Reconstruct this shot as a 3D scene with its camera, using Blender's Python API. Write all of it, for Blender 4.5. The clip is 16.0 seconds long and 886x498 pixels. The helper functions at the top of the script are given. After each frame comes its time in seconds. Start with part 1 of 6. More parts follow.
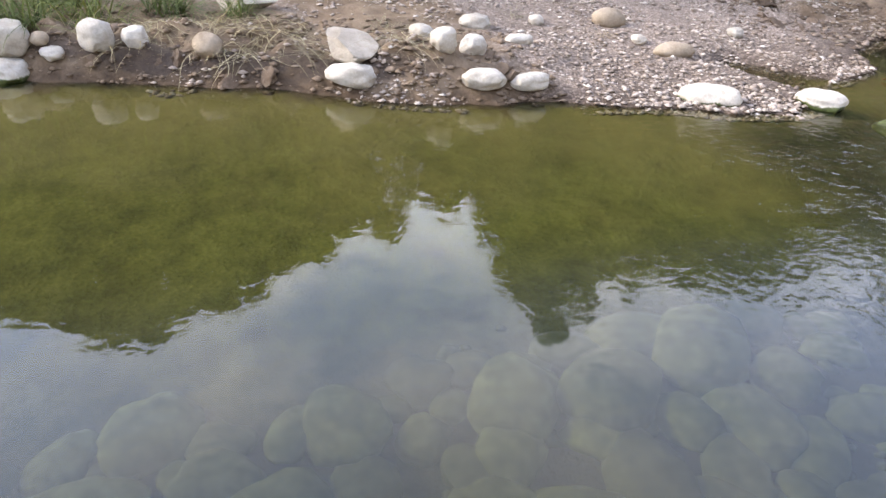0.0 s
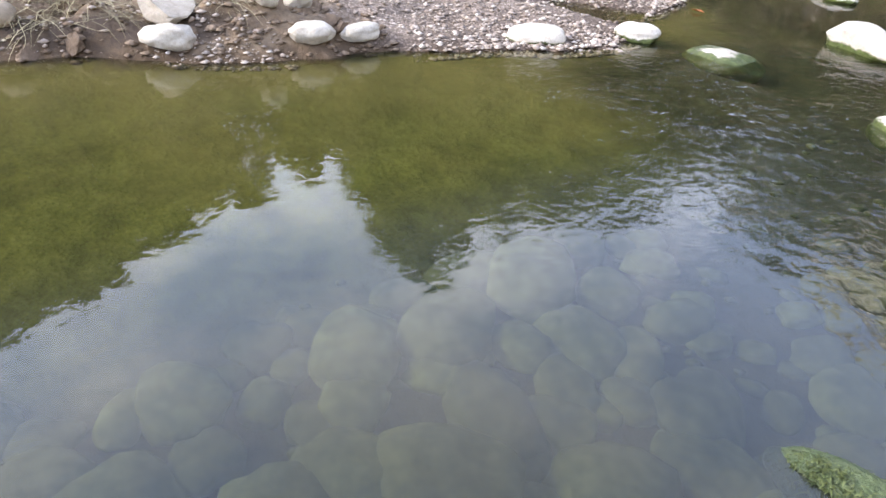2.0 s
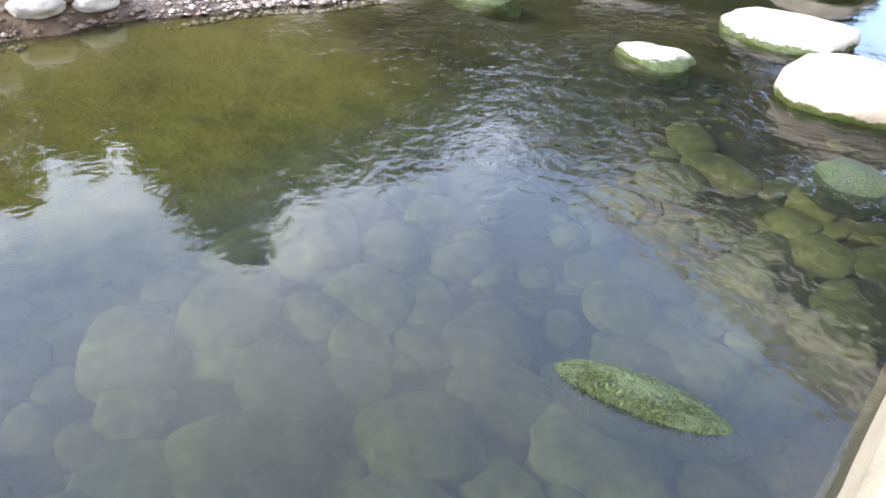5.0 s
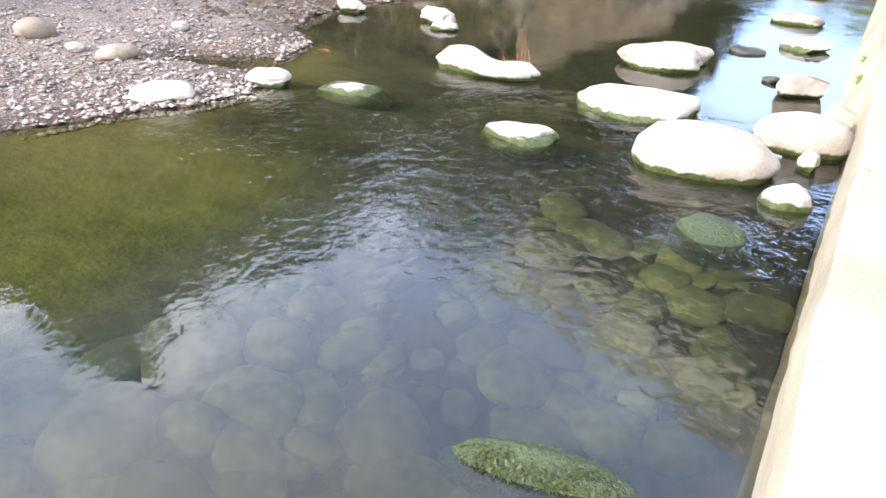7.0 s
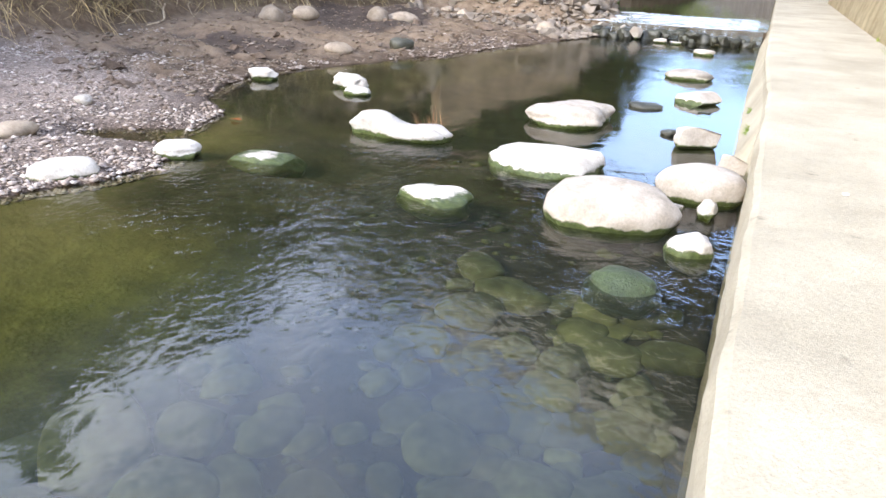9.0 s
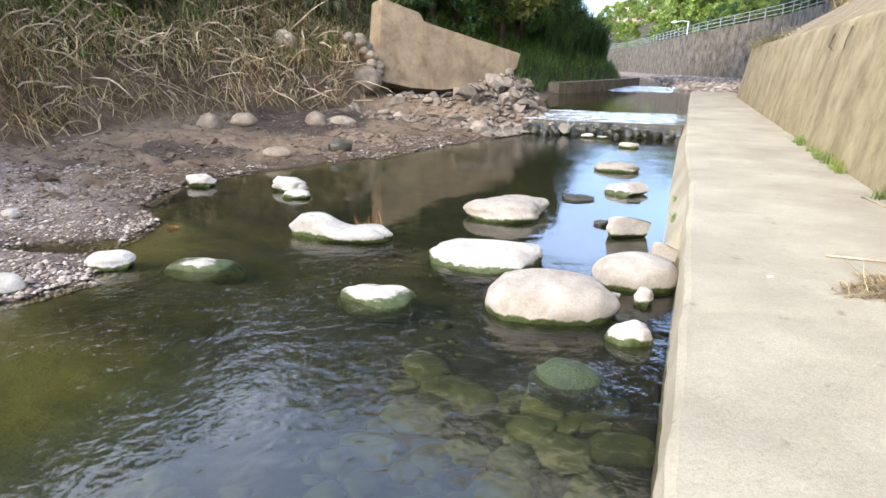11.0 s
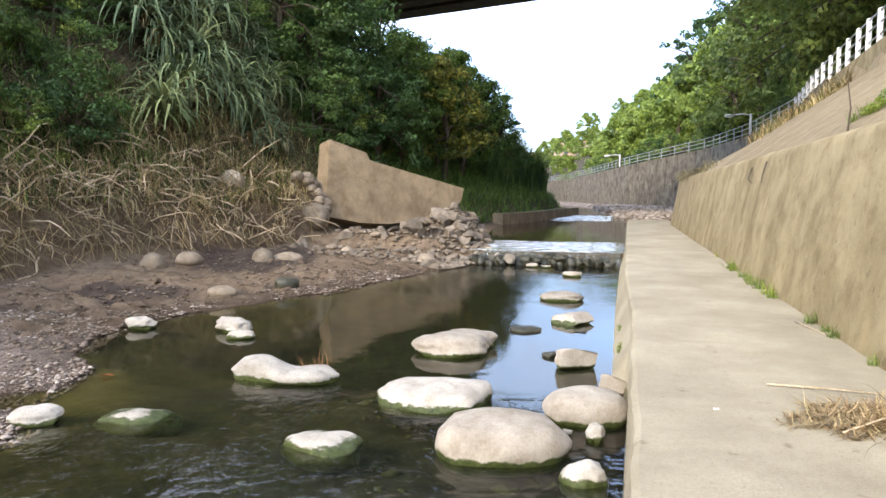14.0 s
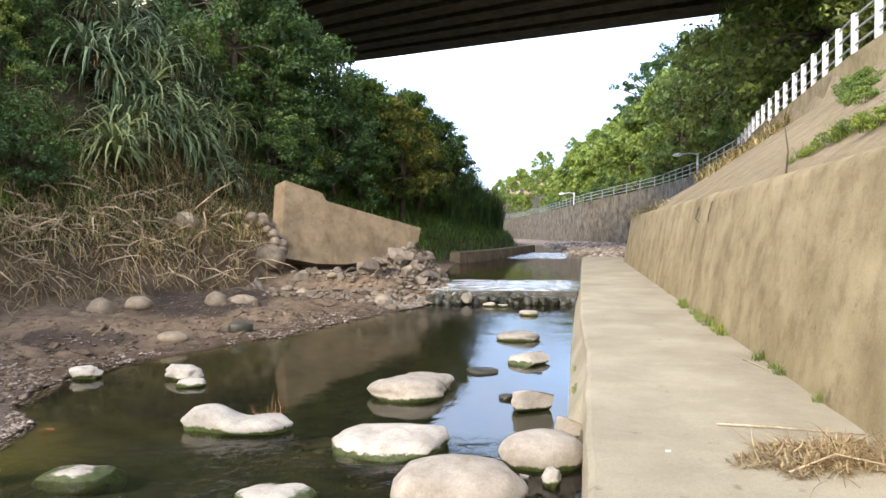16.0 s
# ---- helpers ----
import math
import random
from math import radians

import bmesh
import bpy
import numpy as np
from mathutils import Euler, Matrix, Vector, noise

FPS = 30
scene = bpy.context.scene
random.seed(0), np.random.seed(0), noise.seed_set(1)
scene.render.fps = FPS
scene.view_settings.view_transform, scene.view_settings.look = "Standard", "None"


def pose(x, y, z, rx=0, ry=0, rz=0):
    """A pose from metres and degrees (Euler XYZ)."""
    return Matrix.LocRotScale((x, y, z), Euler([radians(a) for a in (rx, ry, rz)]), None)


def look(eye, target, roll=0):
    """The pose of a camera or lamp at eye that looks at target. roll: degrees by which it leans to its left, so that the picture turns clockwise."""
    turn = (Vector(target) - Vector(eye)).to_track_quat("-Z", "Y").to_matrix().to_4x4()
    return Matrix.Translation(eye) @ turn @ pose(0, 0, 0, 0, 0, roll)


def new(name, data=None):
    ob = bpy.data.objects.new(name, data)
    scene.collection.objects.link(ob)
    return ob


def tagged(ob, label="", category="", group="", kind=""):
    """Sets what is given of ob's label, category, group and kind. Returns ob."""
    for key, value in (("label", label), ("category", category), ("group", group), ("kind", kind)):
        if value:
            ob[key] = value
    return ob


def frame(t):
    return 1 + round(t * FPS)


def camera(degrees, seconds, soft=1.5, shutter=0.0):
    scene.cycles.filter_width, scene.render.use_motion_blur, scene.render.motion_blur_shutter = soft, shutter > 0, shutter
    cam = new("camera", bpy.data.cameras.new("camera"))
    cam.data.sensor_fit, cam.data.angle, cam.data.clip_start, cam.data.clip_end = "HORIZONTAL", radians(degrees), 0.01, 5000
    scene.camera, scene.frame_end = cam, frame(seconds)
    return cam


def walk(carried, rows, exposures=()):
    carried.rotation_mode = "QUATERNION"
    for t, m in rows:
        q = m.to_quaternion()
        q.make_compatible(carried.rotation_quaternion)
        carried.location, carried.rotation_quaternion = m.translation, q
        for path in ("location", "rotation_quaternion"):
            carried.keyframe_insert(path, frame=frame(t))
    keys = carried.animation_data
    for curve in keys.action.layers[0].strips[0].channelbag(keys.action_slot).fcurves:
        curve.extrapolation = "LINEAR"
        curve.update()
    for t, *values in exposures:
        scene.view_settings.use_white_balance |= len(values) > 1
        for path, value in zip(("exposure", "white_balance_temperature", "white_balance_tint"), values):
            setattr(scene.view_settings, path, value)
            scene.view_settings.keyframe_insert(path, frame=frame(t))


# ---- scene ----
cam = camera(65.9, 16.0)
PATH = [
    (0, (-0.255, -0.421, 1.483), (-1.883, 0.176, 0.487), 2.9),
    (0.5, (-0.282, -0.429, 1.488), (-1.888, 0.213, 0.483), 3.2),
    (1, (-0.292, -0.433, 1.489), (-1.845, 0.325, 0.48), 4.1),
    (1.5, (-0.266, -0.394, 1.482), (-1.743, 0.461, 0.439), 4.4),
    (2, (-0.164, -0.256, 1.477), (-1.582, 0.639, 0.388), 2.8),
    (2.5, (-0.168, -0.203, 1.479), (-1.469, 0.713, 0.267), 0.3),
    (3, (-0.125, -0.178, 1.454), (-1.373, 0.785, 0.223), 0.2),
    (3.5, (-0.114, -0.163, 1.458), (-1.293, 0.885, 0.23), 2.2),
    (3.7, (-0.13, -0.16, 1.462), (-1.271, 0.93, 0.232), 3.6),
    (5.8, (-0.068, -0.057, 1.475), (-1.049, 1.289, 0.37), 2.7),
    (6, (-0.065, -0.054, 1.472), (-1.029, 1.322, 0.387), 2.7),
    (6.5, (-0.054, -0.047, 1.455), (-0.992, 1.417, 0.467), 2.5),
    (7, (-0.064, -0.034, 1.456), (-0.952, 1.489, 0.512), 2.8),
    (7.5, (-0.055, -0.021, 1.452), (-0.892, 1.561, 0.559), 3.0),
    (8, (-0.044, -0.005, 1.469), (-0.838, 1.621, 0.616), 2.9),
    (8.5, (-0.047, 0.007, 1.482), (-0.812, 1.663, 0.661), 2.8),
    (9, (-0.035, 0.009, 1.496), (-0.775, 1.692, 0.707), 2.3),
    (9.5, (-0.017, 0.017, 1.519), (-0.723, 1.737, 0.781), 2.0),
    (11.8, (-0.018, 0.039, 1.535), (-0.631, 1.894, 1.104), 0.7),
    (12, (-0.014, 0.045, 1.546), (-0.627, 1.904, 1.134), 0.5),
    (12.5, (-0.012, 0.049, 1.558), (-0.613, 1.924, 1.208), -0.8),
    (13, (-0.005, 0.051, 1.574), (-0.583, 1.947, 1.303), -0.8),
    (13.5, (-0.004, 0.051, 1.583), (-0.552, 1.963, 1.373), 0.1),
    (14, (0.005, 0.048, 1.597), (-0.513, 1.974, 1.441), 0.0),
    (14.5, (0.01, 0.044, 1.612), (-0.493, 1.975, 1.483), 0.1),
    (15, (0.02, 0.051, 1.619), (-0.458, 1.99, 1.513), 0.1),
    (15.5, (0.029, 0.055, 1.634), (-0.409, 2.005, 1.563), -0.1),
    (16, (0.038, 0.046, 1.648), (-0.362, 2.005, 1.602), -0.5),
]
EXPOSURES = [(0, 1.85, 7000, 15), (3.7, 2.15, 6500, 13), (7, 2.2, 6700, 14), (9.5, 1.82, 6500, 13), (11.8, 1.6, 6850, 12), (13, 1.55, 7000, 12), (13.6, 1.43, 7080, 12), (16, 1.31, 7400, 13)]
walk(cam, [(t, look(eye, target, roll)) for t, eye, target, roll in PATH], EXPOSURES)


# ---------------------------------------------------------------- world, sun
SUN_FROM = Vector((-0.40, -0.77, 0.50)).normalized()
world = bpy.data.worlds.new("sky")
scene.world = world
world.use_nodes = True
wn, wl = world.node_tree.nodes, world.node_tree.links
wn.clear()
w_out = wn.new("ShaderNodeOutputWorld")
w_bg = wn.new("ShaderNodeBackground")
w_sky = wn.new("ShaderNodeTexSky")
w_sky.sky_type = "NISHITA"
w_sky.sun_disc = False
w_sky.sun_elevation = math.asin(SUN_FROM.z)
w_sky.sun_rotation = math.atan2(SUN_FROM.x, SUN_FROM.y)
w_co = wn.new("ShaderNodeTexCoord")
w_map = wn.new("ShaderNodeMapping")
w_map.inputs["Scale"].default_value = (1.0, 1.0, 1.6)
w_map.inputs["Location"].default_value = (3.1, 1.7, 0.4)
w_no = wn.new("ShaderNodeTexNoise")
w_no.inputs["Scale"].default_value = 2.6
w_no.inputs["Detail"].default_value = 7
w_no.inputs["Roughness"].default_value = 0.55
w_ra = wn.new("ShaderNodeValToRGB")
w_ra.color_ramp.elements[0].position = 0.42
w_ra.color_ramp.elements[0].color = (0.24, 0.24, 0.24, 1)
w_ra.color_ramp.elements[1].position = 0.64
w_ra.color_ramp.elements[1].color = (1, 1, 1, 1)
w_mix = wn.new("ShaderNodeMix")
w_mix.data_type = "RGBA"
wl.new(w_co.outputs["Generated"], w_map.inputs["Vector"])
wl.new(w_map.outputs["Vector"], w_no.inputs["Vector"])
wl.new(w_no.outputs["Fac"], w_ra.inputs["Fac"])
# thin cloud glows brighter round the hidden sun
w_dot = wn.new("ShaderNodeVectorMath")
w_dot.operation = "DOT_PRODUCT"
w_dot.inputs[1].default_value = SUN_FROM
wl.new(w_co.outputs["Generated"], w_dot.inputs[0])
w_glow = wn.new("ShaderNodeMapRange")
w_glow.interpolation_type = "SMOOTHSTEP"
w_glow.inputs["From Min"].default_value = 0.1
w_glow.inputs["From Max"].default_value = 1.0
w_glow.inputs["To Min"].default_value = 1.35
w_glow.inputs["To Max"].default_value = 1.65
wl.new(w_dot.outputs["Value"], w_glow.inputs["Value"])
w_lit = wn.new("ShaderNodeVectorMath")
w_lit.operation = "SCALE"
w_lit.inputs[0].default_value = (15.4, 16.4, 18.4)
# the cloud thins out overhead and greys towards the horizon
w_sep = wn.new("ShaderNodeSeparateXYZ")
wl.new(w_co.outputs["Generated"], w_sep.inputs[0])
w_high = wn.new("ShaderNodeMapRange")
w_high.interpolation_type = "SMOOTHSTEP"
w_high.inputs["From Min"].default_value = 0.50
w_high.inputs["From Max"].default_value = 0.85
w_high.inputs["To Min"].default_value = 1.0
w_high.inputs["To Max"].default_value = 0.24
wl.new(w_sep.outputs["Z"], w_high.inputs["Value"])
w_both = wn.new("ShaderNodeMath")
w_both.operation = "MULTIPLY"
wl.new(w_glow.outputs["Result"], w_both.inputs[0])
wl.new(w_high.outputs["Result"], w_both.inputs[1])
w_low = wn.new("ShaderNodeMapRange")
w_low.interpolation_type = "SMOOTHSTEP"
w_low.inputs["From Min"].default_value = 0.1
w_low.inputs["From Max"].default_value = 0.4
w_low.inputs["To Min"].default_value = 0.42
w_low.inputs["To Max"].default_value = 1.0
wl.new(w_sep.outputs["Z"], w_low.inputs["Value"])
w_all = wn.new("ShaderNodeMath")
w_all.operation = "MULTIPLY"
wl.new(w_both.outputs[0], w_all.inputs[0])
wl.new(w_low.outputs["Result"], w_all.inputs[1])
wl.new(w_all.outputs[0], w_lit.inputs["Scale"])
# low down, blue shows through the thin cloud
w_thin = wn.new("ShaderNodeMapRange")
w_thin.interpolation_type = "SMOOTHSTEP"
w_thin.inputs["From Min"].default_value = 0.12
w_thin.inputs["From Max"].default_value = 0.5
wl.new(w_sep.outputs["Z"], w_thin.inputs["Value"])
w_tint = wn.new("ShaderNodeMix")
w_tint.data_type = "RGBA"
w_tint.inputs["A"].default_value = (0.52, 0.72, 1.06, 1)
w_tint.inputs["B"].default_value = (1, 1, 1, 1)
wl.new(w_thin.outputs["Result"], w_tint.inputs["Factor"])
w_tinted = wn.new("ShaderNodeVectorMath")
w_tinted.operation = "MULTIPLY"
wl.new(w_lit.outputs["Vector"], w_tinted.inputs[0])
wl.new(w_tint.outputs["Result"], w_tinted.inputs[1])
wl.new(w_tinted.outputs["Vector"], w_mix.inputs["B"])
wl.new(w_ra.outputs["Color"], w_mix.inputs["Factor"])
w_blue = wn.new("ShaderNodeVectorMath")
w_blue.operation = "MULTIPLY"
w_blue.inputs[1].default_value = (2.9, 3.4, 4.2)
wl.new(w_sky.outputs["Color"], w_blue.inputs[0])
wl.new(w_blue.outputs["Vector"], w_mix.inputs["A"])
wl.new(w_mix.outputs["Result"], w_bg.inputs["Color"])
w_bg.inputs["Strength"].default_value = 0.085
wl.new(w_bg.outputs["Background"], w_out.inputs["Surface"])

sun_data = bpy.data.lights.new("sun", "SUN")
sun_data.energy = 1.5
sun_data.angle = radians(12)
sun_data.color = (1.0, 0.92, 0.78)
sun = new("sun", sun_data)
sun.matrix_world = look(SUN_FROM * 50, (0, 0, 0))


# ---------------------------------------------------------------- materials
def shader(name, rough=0.8, spec=0.3):
    m = bpy.data.materials.new(name)
    m.use_nodes = True
    b = m.node_tree.nodes["Principled BSDF"]
    b.inputs["Roughness"].default_value = rough
    b.inputs["Specular IOR Level"].default_value = spec
    return m, m.node_tree.nodes, m.node_tree.links, b


def ramp(nodes, links, fac, stops):
    r = nodes.new("ShaderNodeValToRGB")
    e = r.color_ramp.elements
    while len(e) < len(stops):
        e.new(0.5)
    for k, (p, c) in zip(e, stops):
        k.position, k.color = p, (*c, 1) if len(c) == 3 else c
    links.new(fac, r.inputs["Fac"])
    return r.outputs["Color"]


def noise_tex(nodes, links, vec, scale, detail=5, rough=0.6, distort=0.0):
    n = nodes.new("ShaderNodeTexNoise")
    n.inputs["Scale"].default_value = scale
    n.inputs["Detail"].default_value = detail
    n.inputs["Roughness"].default_value = rough
    n.inputs["Distortion"].default_value = distort
    if vec is not None:
        links.new(vec, n.inputs["Vector"])
    return n.outputs["Fac"]


def mixc(nodes, links, fac, a, b, mode="MIX"):
    m = nodes.new("ShaderNodeMix")
    m.data_type = "RGBA"
    m.blend_type = mode
    for key, v in (("Factor", fac), ("A", a), ("B", b)):
        if isinstance(v, (int, float)):
            m.inputs[key].default_value = v
        elif isinstance(v, tuple):
            m.inputs[key].default_value = (*v, 1)
        else:
            links.new(v, m.inputs[key])
    return m.outputs["Result"]


def maths(nodes, links, op, a, b=0.0, clamp=False):
    m = nodes.new("ShaderNodeMath")
    m.operation = op
    m.use_clamp = clamp
    for k, v in enumerate((a, b)):
        if isinstance(v, (int, float)):
            m.inputs[k].default_value = v
        else:
            links.new(v, m.inputs[k])
    return m.outputs[0]


def bumped(nodes, links, b, height, strength, dist):
    u = nodes.new("ShaderNodeBump")
    u.inputs["Strength"].default_value = strength
    u.inputs["Distance"].default_value = dist
    links.new(height, u.inputs["Height"])
    links.new(u.outputs["Normal"], b.inputs["Normal"])


def position(nodes):
    return nodes.new("ShaderNodeNewGeometry").outputs["Position"]


def height_of(nodes, links, pos):
    s = nodes.new("ShaderNodeSeparateXYZ")
    links.new(pos, s.inputs[0])
    return s.outputs["Z"]


def grainy(name, dark, light, scale=2.0, fine=30.0, rough=0.85, bump=0.4, dist=0.01, spec=0.25, vary=0.0, detail=6):
    """A plain rough surface: patches of two colours, fine grain, small relief."""
    m, n, l, b = shader(name, rough, spec)
    p = position(n)
    big = noise_tex(n, l, p, scale, 6, 0.65)
    small = noise_tex(n, l, p, fine, detail, 0.6)
    c = ramp(n, l, big, [(0.3, dark), (0.7, light)])
    c = mixc(n, l, 0.55, c, ramp(n, l, small, [(0.25, (0.35, 0.35, 0.35)), (0.75, (1.25, 1.25, 1.25))]), "MULTIPLY")
    if vary:
        o = n.new("ShaderNodeObjectInfo")
        c = mixc(n, l, 1.0, c, ramp(n, l, o.outputs["Random"], [(0, (1 - vary,) * 3), (1, (1 + vary, 1 + vary * 0.95, 1 + vary * 0.85))]), "MULTIPLY")
    l.new(c, b.inputs["Base Color"])
    both = maths(n, l, "ADD", maths(n, l, "MULTIPLY", big, 1.5), small)
    bumped(n, l, b, both, bump, dist)
    return m


def stone_material(name, dark, light, algae=True, vary=0.2):
    """River stone: pale and dusty above, with an algae skirt where the water wets it."""
    m, n, l, b = shader(name, 0.85, 0.25)
    p = position(n)
    big = noise_tex(n, l, p, 5.0, 5, 0.6)
    small = noise_tex(n, l, p, 60.0, 6, 0.75)
    c = ramp(n, l, big, [(0.3, dark), (0.7, light)])
    c = mixc(n, l, 0.5, c, ramp(n, l, small, [(0.3, (0.5, 0.5, 0.5)), (0.7, (1.15, 1.15, 1.15))]), "MULTIPLY")
    stain = noise_tex(n, l, p, 11.0, 4, 0.65, 0.5)
    c = mixc(n, l, 0.4, c, ramp(n, l, stain, [(0.30, (0.62, 0.56, 0.48)), (0.48, (1, 1, 1))]), "MULTIPLY")
    o = n.new("ShaderNodeObjectInfo")
    c = mixc(n, l, 1.0, c, ramp(n, l, o.outputs["Random"], [(0, (1 - vary,) * 3), (0.5, (1, 0.98, 0.95)), (1, (1 + vary * 0.4,) * 3)]), "MULTIPLY")
    if algae:
        z = height_of(n, l, p)
        ragged = maths(n, l, "ADD", z, maths(n, l, "MULTIPLY", maths(n, l, "SUBTRACT", noise_tex(n, l, p, 9.0, 5, 0.7), 0.5), 0.10))
        wet = ramp(n, l, ragged, [(0.030, (1, 1, 1)), (0.042, (0, 0, 0))])
        green = ramp(n, l, noise_tex(n, l, p, 25.0, 5, 0.7), [(0.3, (0.024, 0.034, 0.009)), (0.7, (0.085, 0.105, 0.032))])
        c = mixc(n, l, wet, c, green)
        l.new(ramp(n, l, ragged, [(0.03, (0.35, 0.35, 0.35)), (0.055, (0.85, 0.85, 0.85))]), b.inputs["Roughness"])
    l.new(c, b.inputs["Base Color"])
    bumped(n, l, b, maths(n, l, "ADD", maths(n, l, "MULTIPLY", big, 2.0), small), 0.5, 0.012)
    return m


def leaf_material(name, dark, light, rough=0.55, through_light=0.35):
    m, n, l, b = shader(name, rough, 0.35)
    g = n.new("ShaderNodeNewGeometry")
    o = n.new("ShaderNodeObjectInfo")
    mixed = maths(n, l, "FRACT", maths(n, l, "ADD", g.outputs["Random Per Island"], o.outputs["Random"]))
    c = ramp(n, l, mixed, [(0.0, dark), (0.8, light), (1.0, tuple(min(1, v * 1.35) for v in light))])
    patch = noise_tex(n, l, g.outputs["Position"], 0.8, 3, 0.6)
    c = mixc(n, l, 0.8, c, ramp(n, l, patch, [(0.3, (0.55, 0.6, 0.55)), (0.7, (1.25, 1.2, 1.0))]), "MULTIPLY")
    c = mixc(n, l, 1.0, c, ramp(n, l, o.outputs["Random"], [(0.0, (0.62, 0.72, 0.70)), (0.5, (0.95, 1.0, 0.95)), (1.0, (1.25, 1.15, 0.90))]), "MULTIPLY")
    l.new(c, b.inputs["Base Color"])
    t = n.new("ShaderNodeBsdfTranslucent")
    l.new(c, t.inputs["Color"])
    mx = n.new("ShaderNodeMixShader")
    mx.inputs[0].default_value = through_light
    l.new(b.outputs[0], mx.inputs[1])
    l.new(t.outputs[0], mx.inputs[2])
    l.new(mx.outputs[0], n["Material Output"].inputs["Surface"])
    return m


def ground_material():
    """Dirt, gravel and silt above the water, algae-covered bed below it; which one is laid where comes with the mesh."""
    m, n, l, b = shader("ground", 0.9, 0.2)
    p = position(n)
    z = height_of(n, l, p)
    a1, a2 = n.new("ShaderNodeAttribute"), n.new("ShaderNodeAttribute")
    a1.attribute_name, a2.attribute_name = "gravel", "soil"
    big, mid, fine = noise_tex(n, l, p, 0.7, 6, 0.6), noise_tex(n, l, p, 5.0, 6, 0.65), noise_tex(n, l, p, 45.0, 6, 0.75)
    dirt = ramp(n, l, mid, [(0.25, (0.098, 0.069, 0.046)), (0.55, (0.195, 0.145, 0.100)), (0.8, (0.30, 0.233, 0.17))])
    vor = n.new("ShaderNodeTexVoronoi")
    vor.inputs["Scale"].default_value = 55.0
    l.new(p, vor.inputs["Vector"])
    peb = mixc(n, l, 0.6, ramp(n, l, vor.outputs["Color"], [(0.0, (0.16, 0.124, 0.102)), (1.0, (0.48, 0.395, 0.335))]), ramp(n, l, vor.outputs["Distance"], [(0.2, (1.1, 1.1, 1.1)), (0.6, (0.3, 0.3, 0.3))]), "MULTIPLY")
    edge = maths(n, l, "ADD", a1.outputs["Fac"], maths(n, l, "MULTIPLY", maths(n, l, "SUBTRACT", mid, 0.5), 1.2))
    c = mixc(n, l, ramp(n, l, edge, [(0.35, (0, 0, 0)), (0.65, (1, 1, 1))]), dirt, peb)
    sand_at, damp_at = n.new("ShaderNodeAttribute"), n.new("ShaderNodeAttribute")
    sand_at.attribute_name, damp_at.attribute_name = "sand", "damp"
    sand = ramp(n, l, mid, [(0.3, (0.23, 0.18, 0.11)), (0.7, (0.36, 0.295, 0.195))])
    c = mixc(n, l, sand_at.outputs["Fac"], c, sand)
    earth = ramp(n, l, mid, [(0.3, (0.045, 0.033, 0.026)), (0.7, (0.10, 0.076, 0.06))])
    c = mixc(n, l, ramp(n, l, maths(n, l, "ADD", damp_at.outputs["Fac"], maths(n, l, "MULTIPLY", maths(n, l, "SUBTRACT", mid, 0.5), 0.9)), [(0.4, (0, 0, 0)), (0.62, (1, 1, 1))]), c, earth)
    litter = ramp(n, l, mid, [(0.3, (0.03, 0.026, 0.016)), (0.7, (0.10, 0.085, 0.045))])
    c = mixc(n, l, a2.outputs["Fac"], c, litter)
    c = mixc(n, l, 0.6, c, ramp(n, l, fine, [(0.25, (0.45, 0.45, 0.45)), (0.75, (1.3, 1.3, 1.3))]), "MULTIPLY")
    c = mixc(n, l, 0.7, c, ramp(n, l, big, [(0.3, (0.65, 0.63, 0.6)), (0.7, (1.2, 1.18, 1.15))]), "MULTIPLY")
    soaked = maths(n, l, "ADD", z, maths(n, l, "MULTIPLY", maths(n, l, "SUBTRACT", mid, 0.5), 0.12))
    c = mixc(n, l, 1.0, c, ramp(n, l, soaked, [(0.02, (0.5, 0.47, 0.45)), (0.10, (1, 1, 1))]), "MULTIPLY")
    weed = ramp(n, l, mid, [(0.25, (0.068, 0.068, 0.018)), (0.55, (0.140, 0.142, 0.035)), (0.8, (0.19, 0.192, 0.056))])
    weed = mixc(n, l, 0.7, weed, ramp(n, l, fine, [(0.3, (0.5, 0.5, 0.5)), (0.7, (1.3, 1.3, 1.3))]), "MULTIPLY")
    shoal = maths(n, l, "MULTIPLY", maths(n, l, "ADD", maths(n, l, "ADD", z, maths(n, l, "MULTIPLY", maths(n, l, "SUBTRACT", big, 0.5), 0.2)), 0.16), 9.0, True)
    weed = mixc(n, l, shoal, weed, mixc(n, l, mid, (0.165, 0.145, 0.050), (0.245, 0.212, 0.088)))
    low = ramp(n, l, maths(n, l, "ADD", maths(n, l, "ADD", z, 0.05), maths(n, l, "MULTIPLY", maths(n, l, "SUBTRACT", mid, 0.5), 0.06)), [(0.022, (1, 1, 1)), (0.044, (0, 0, 0))])
    sheltered = n.new("ShaderNodeAttribute")
    sheltered.attribute_name = "bed"
    # dark silt; its darkness also stands in for light lost in deep water
    silt = ramp(n, l, mid, [(0.3, (0.022, 0.022, 0.012)), (0.7, (0.072, 0.067, 0.034))])
    deep_at = n.new("ShaderNodeAttribute")
    deep_at.attribute_name = "deep"
    weed = mixc(n, l, deep_at.outputs["Fac"], weed, silt)
    c = mixc(n, l, maths(n, l, "MULTIPLY", low, sheltered.outputs["Fac"]), c, weed)
    l.new(c, b.inputs["Base Color"])
    bumped(n, l, b, maths(n, l, "ADD", maths(n, l, "MULTIPLY", mid, 2.0), maths(n, l, "MULTIPLY", fine, 0.6)), 0.7, 0.03)
    return m


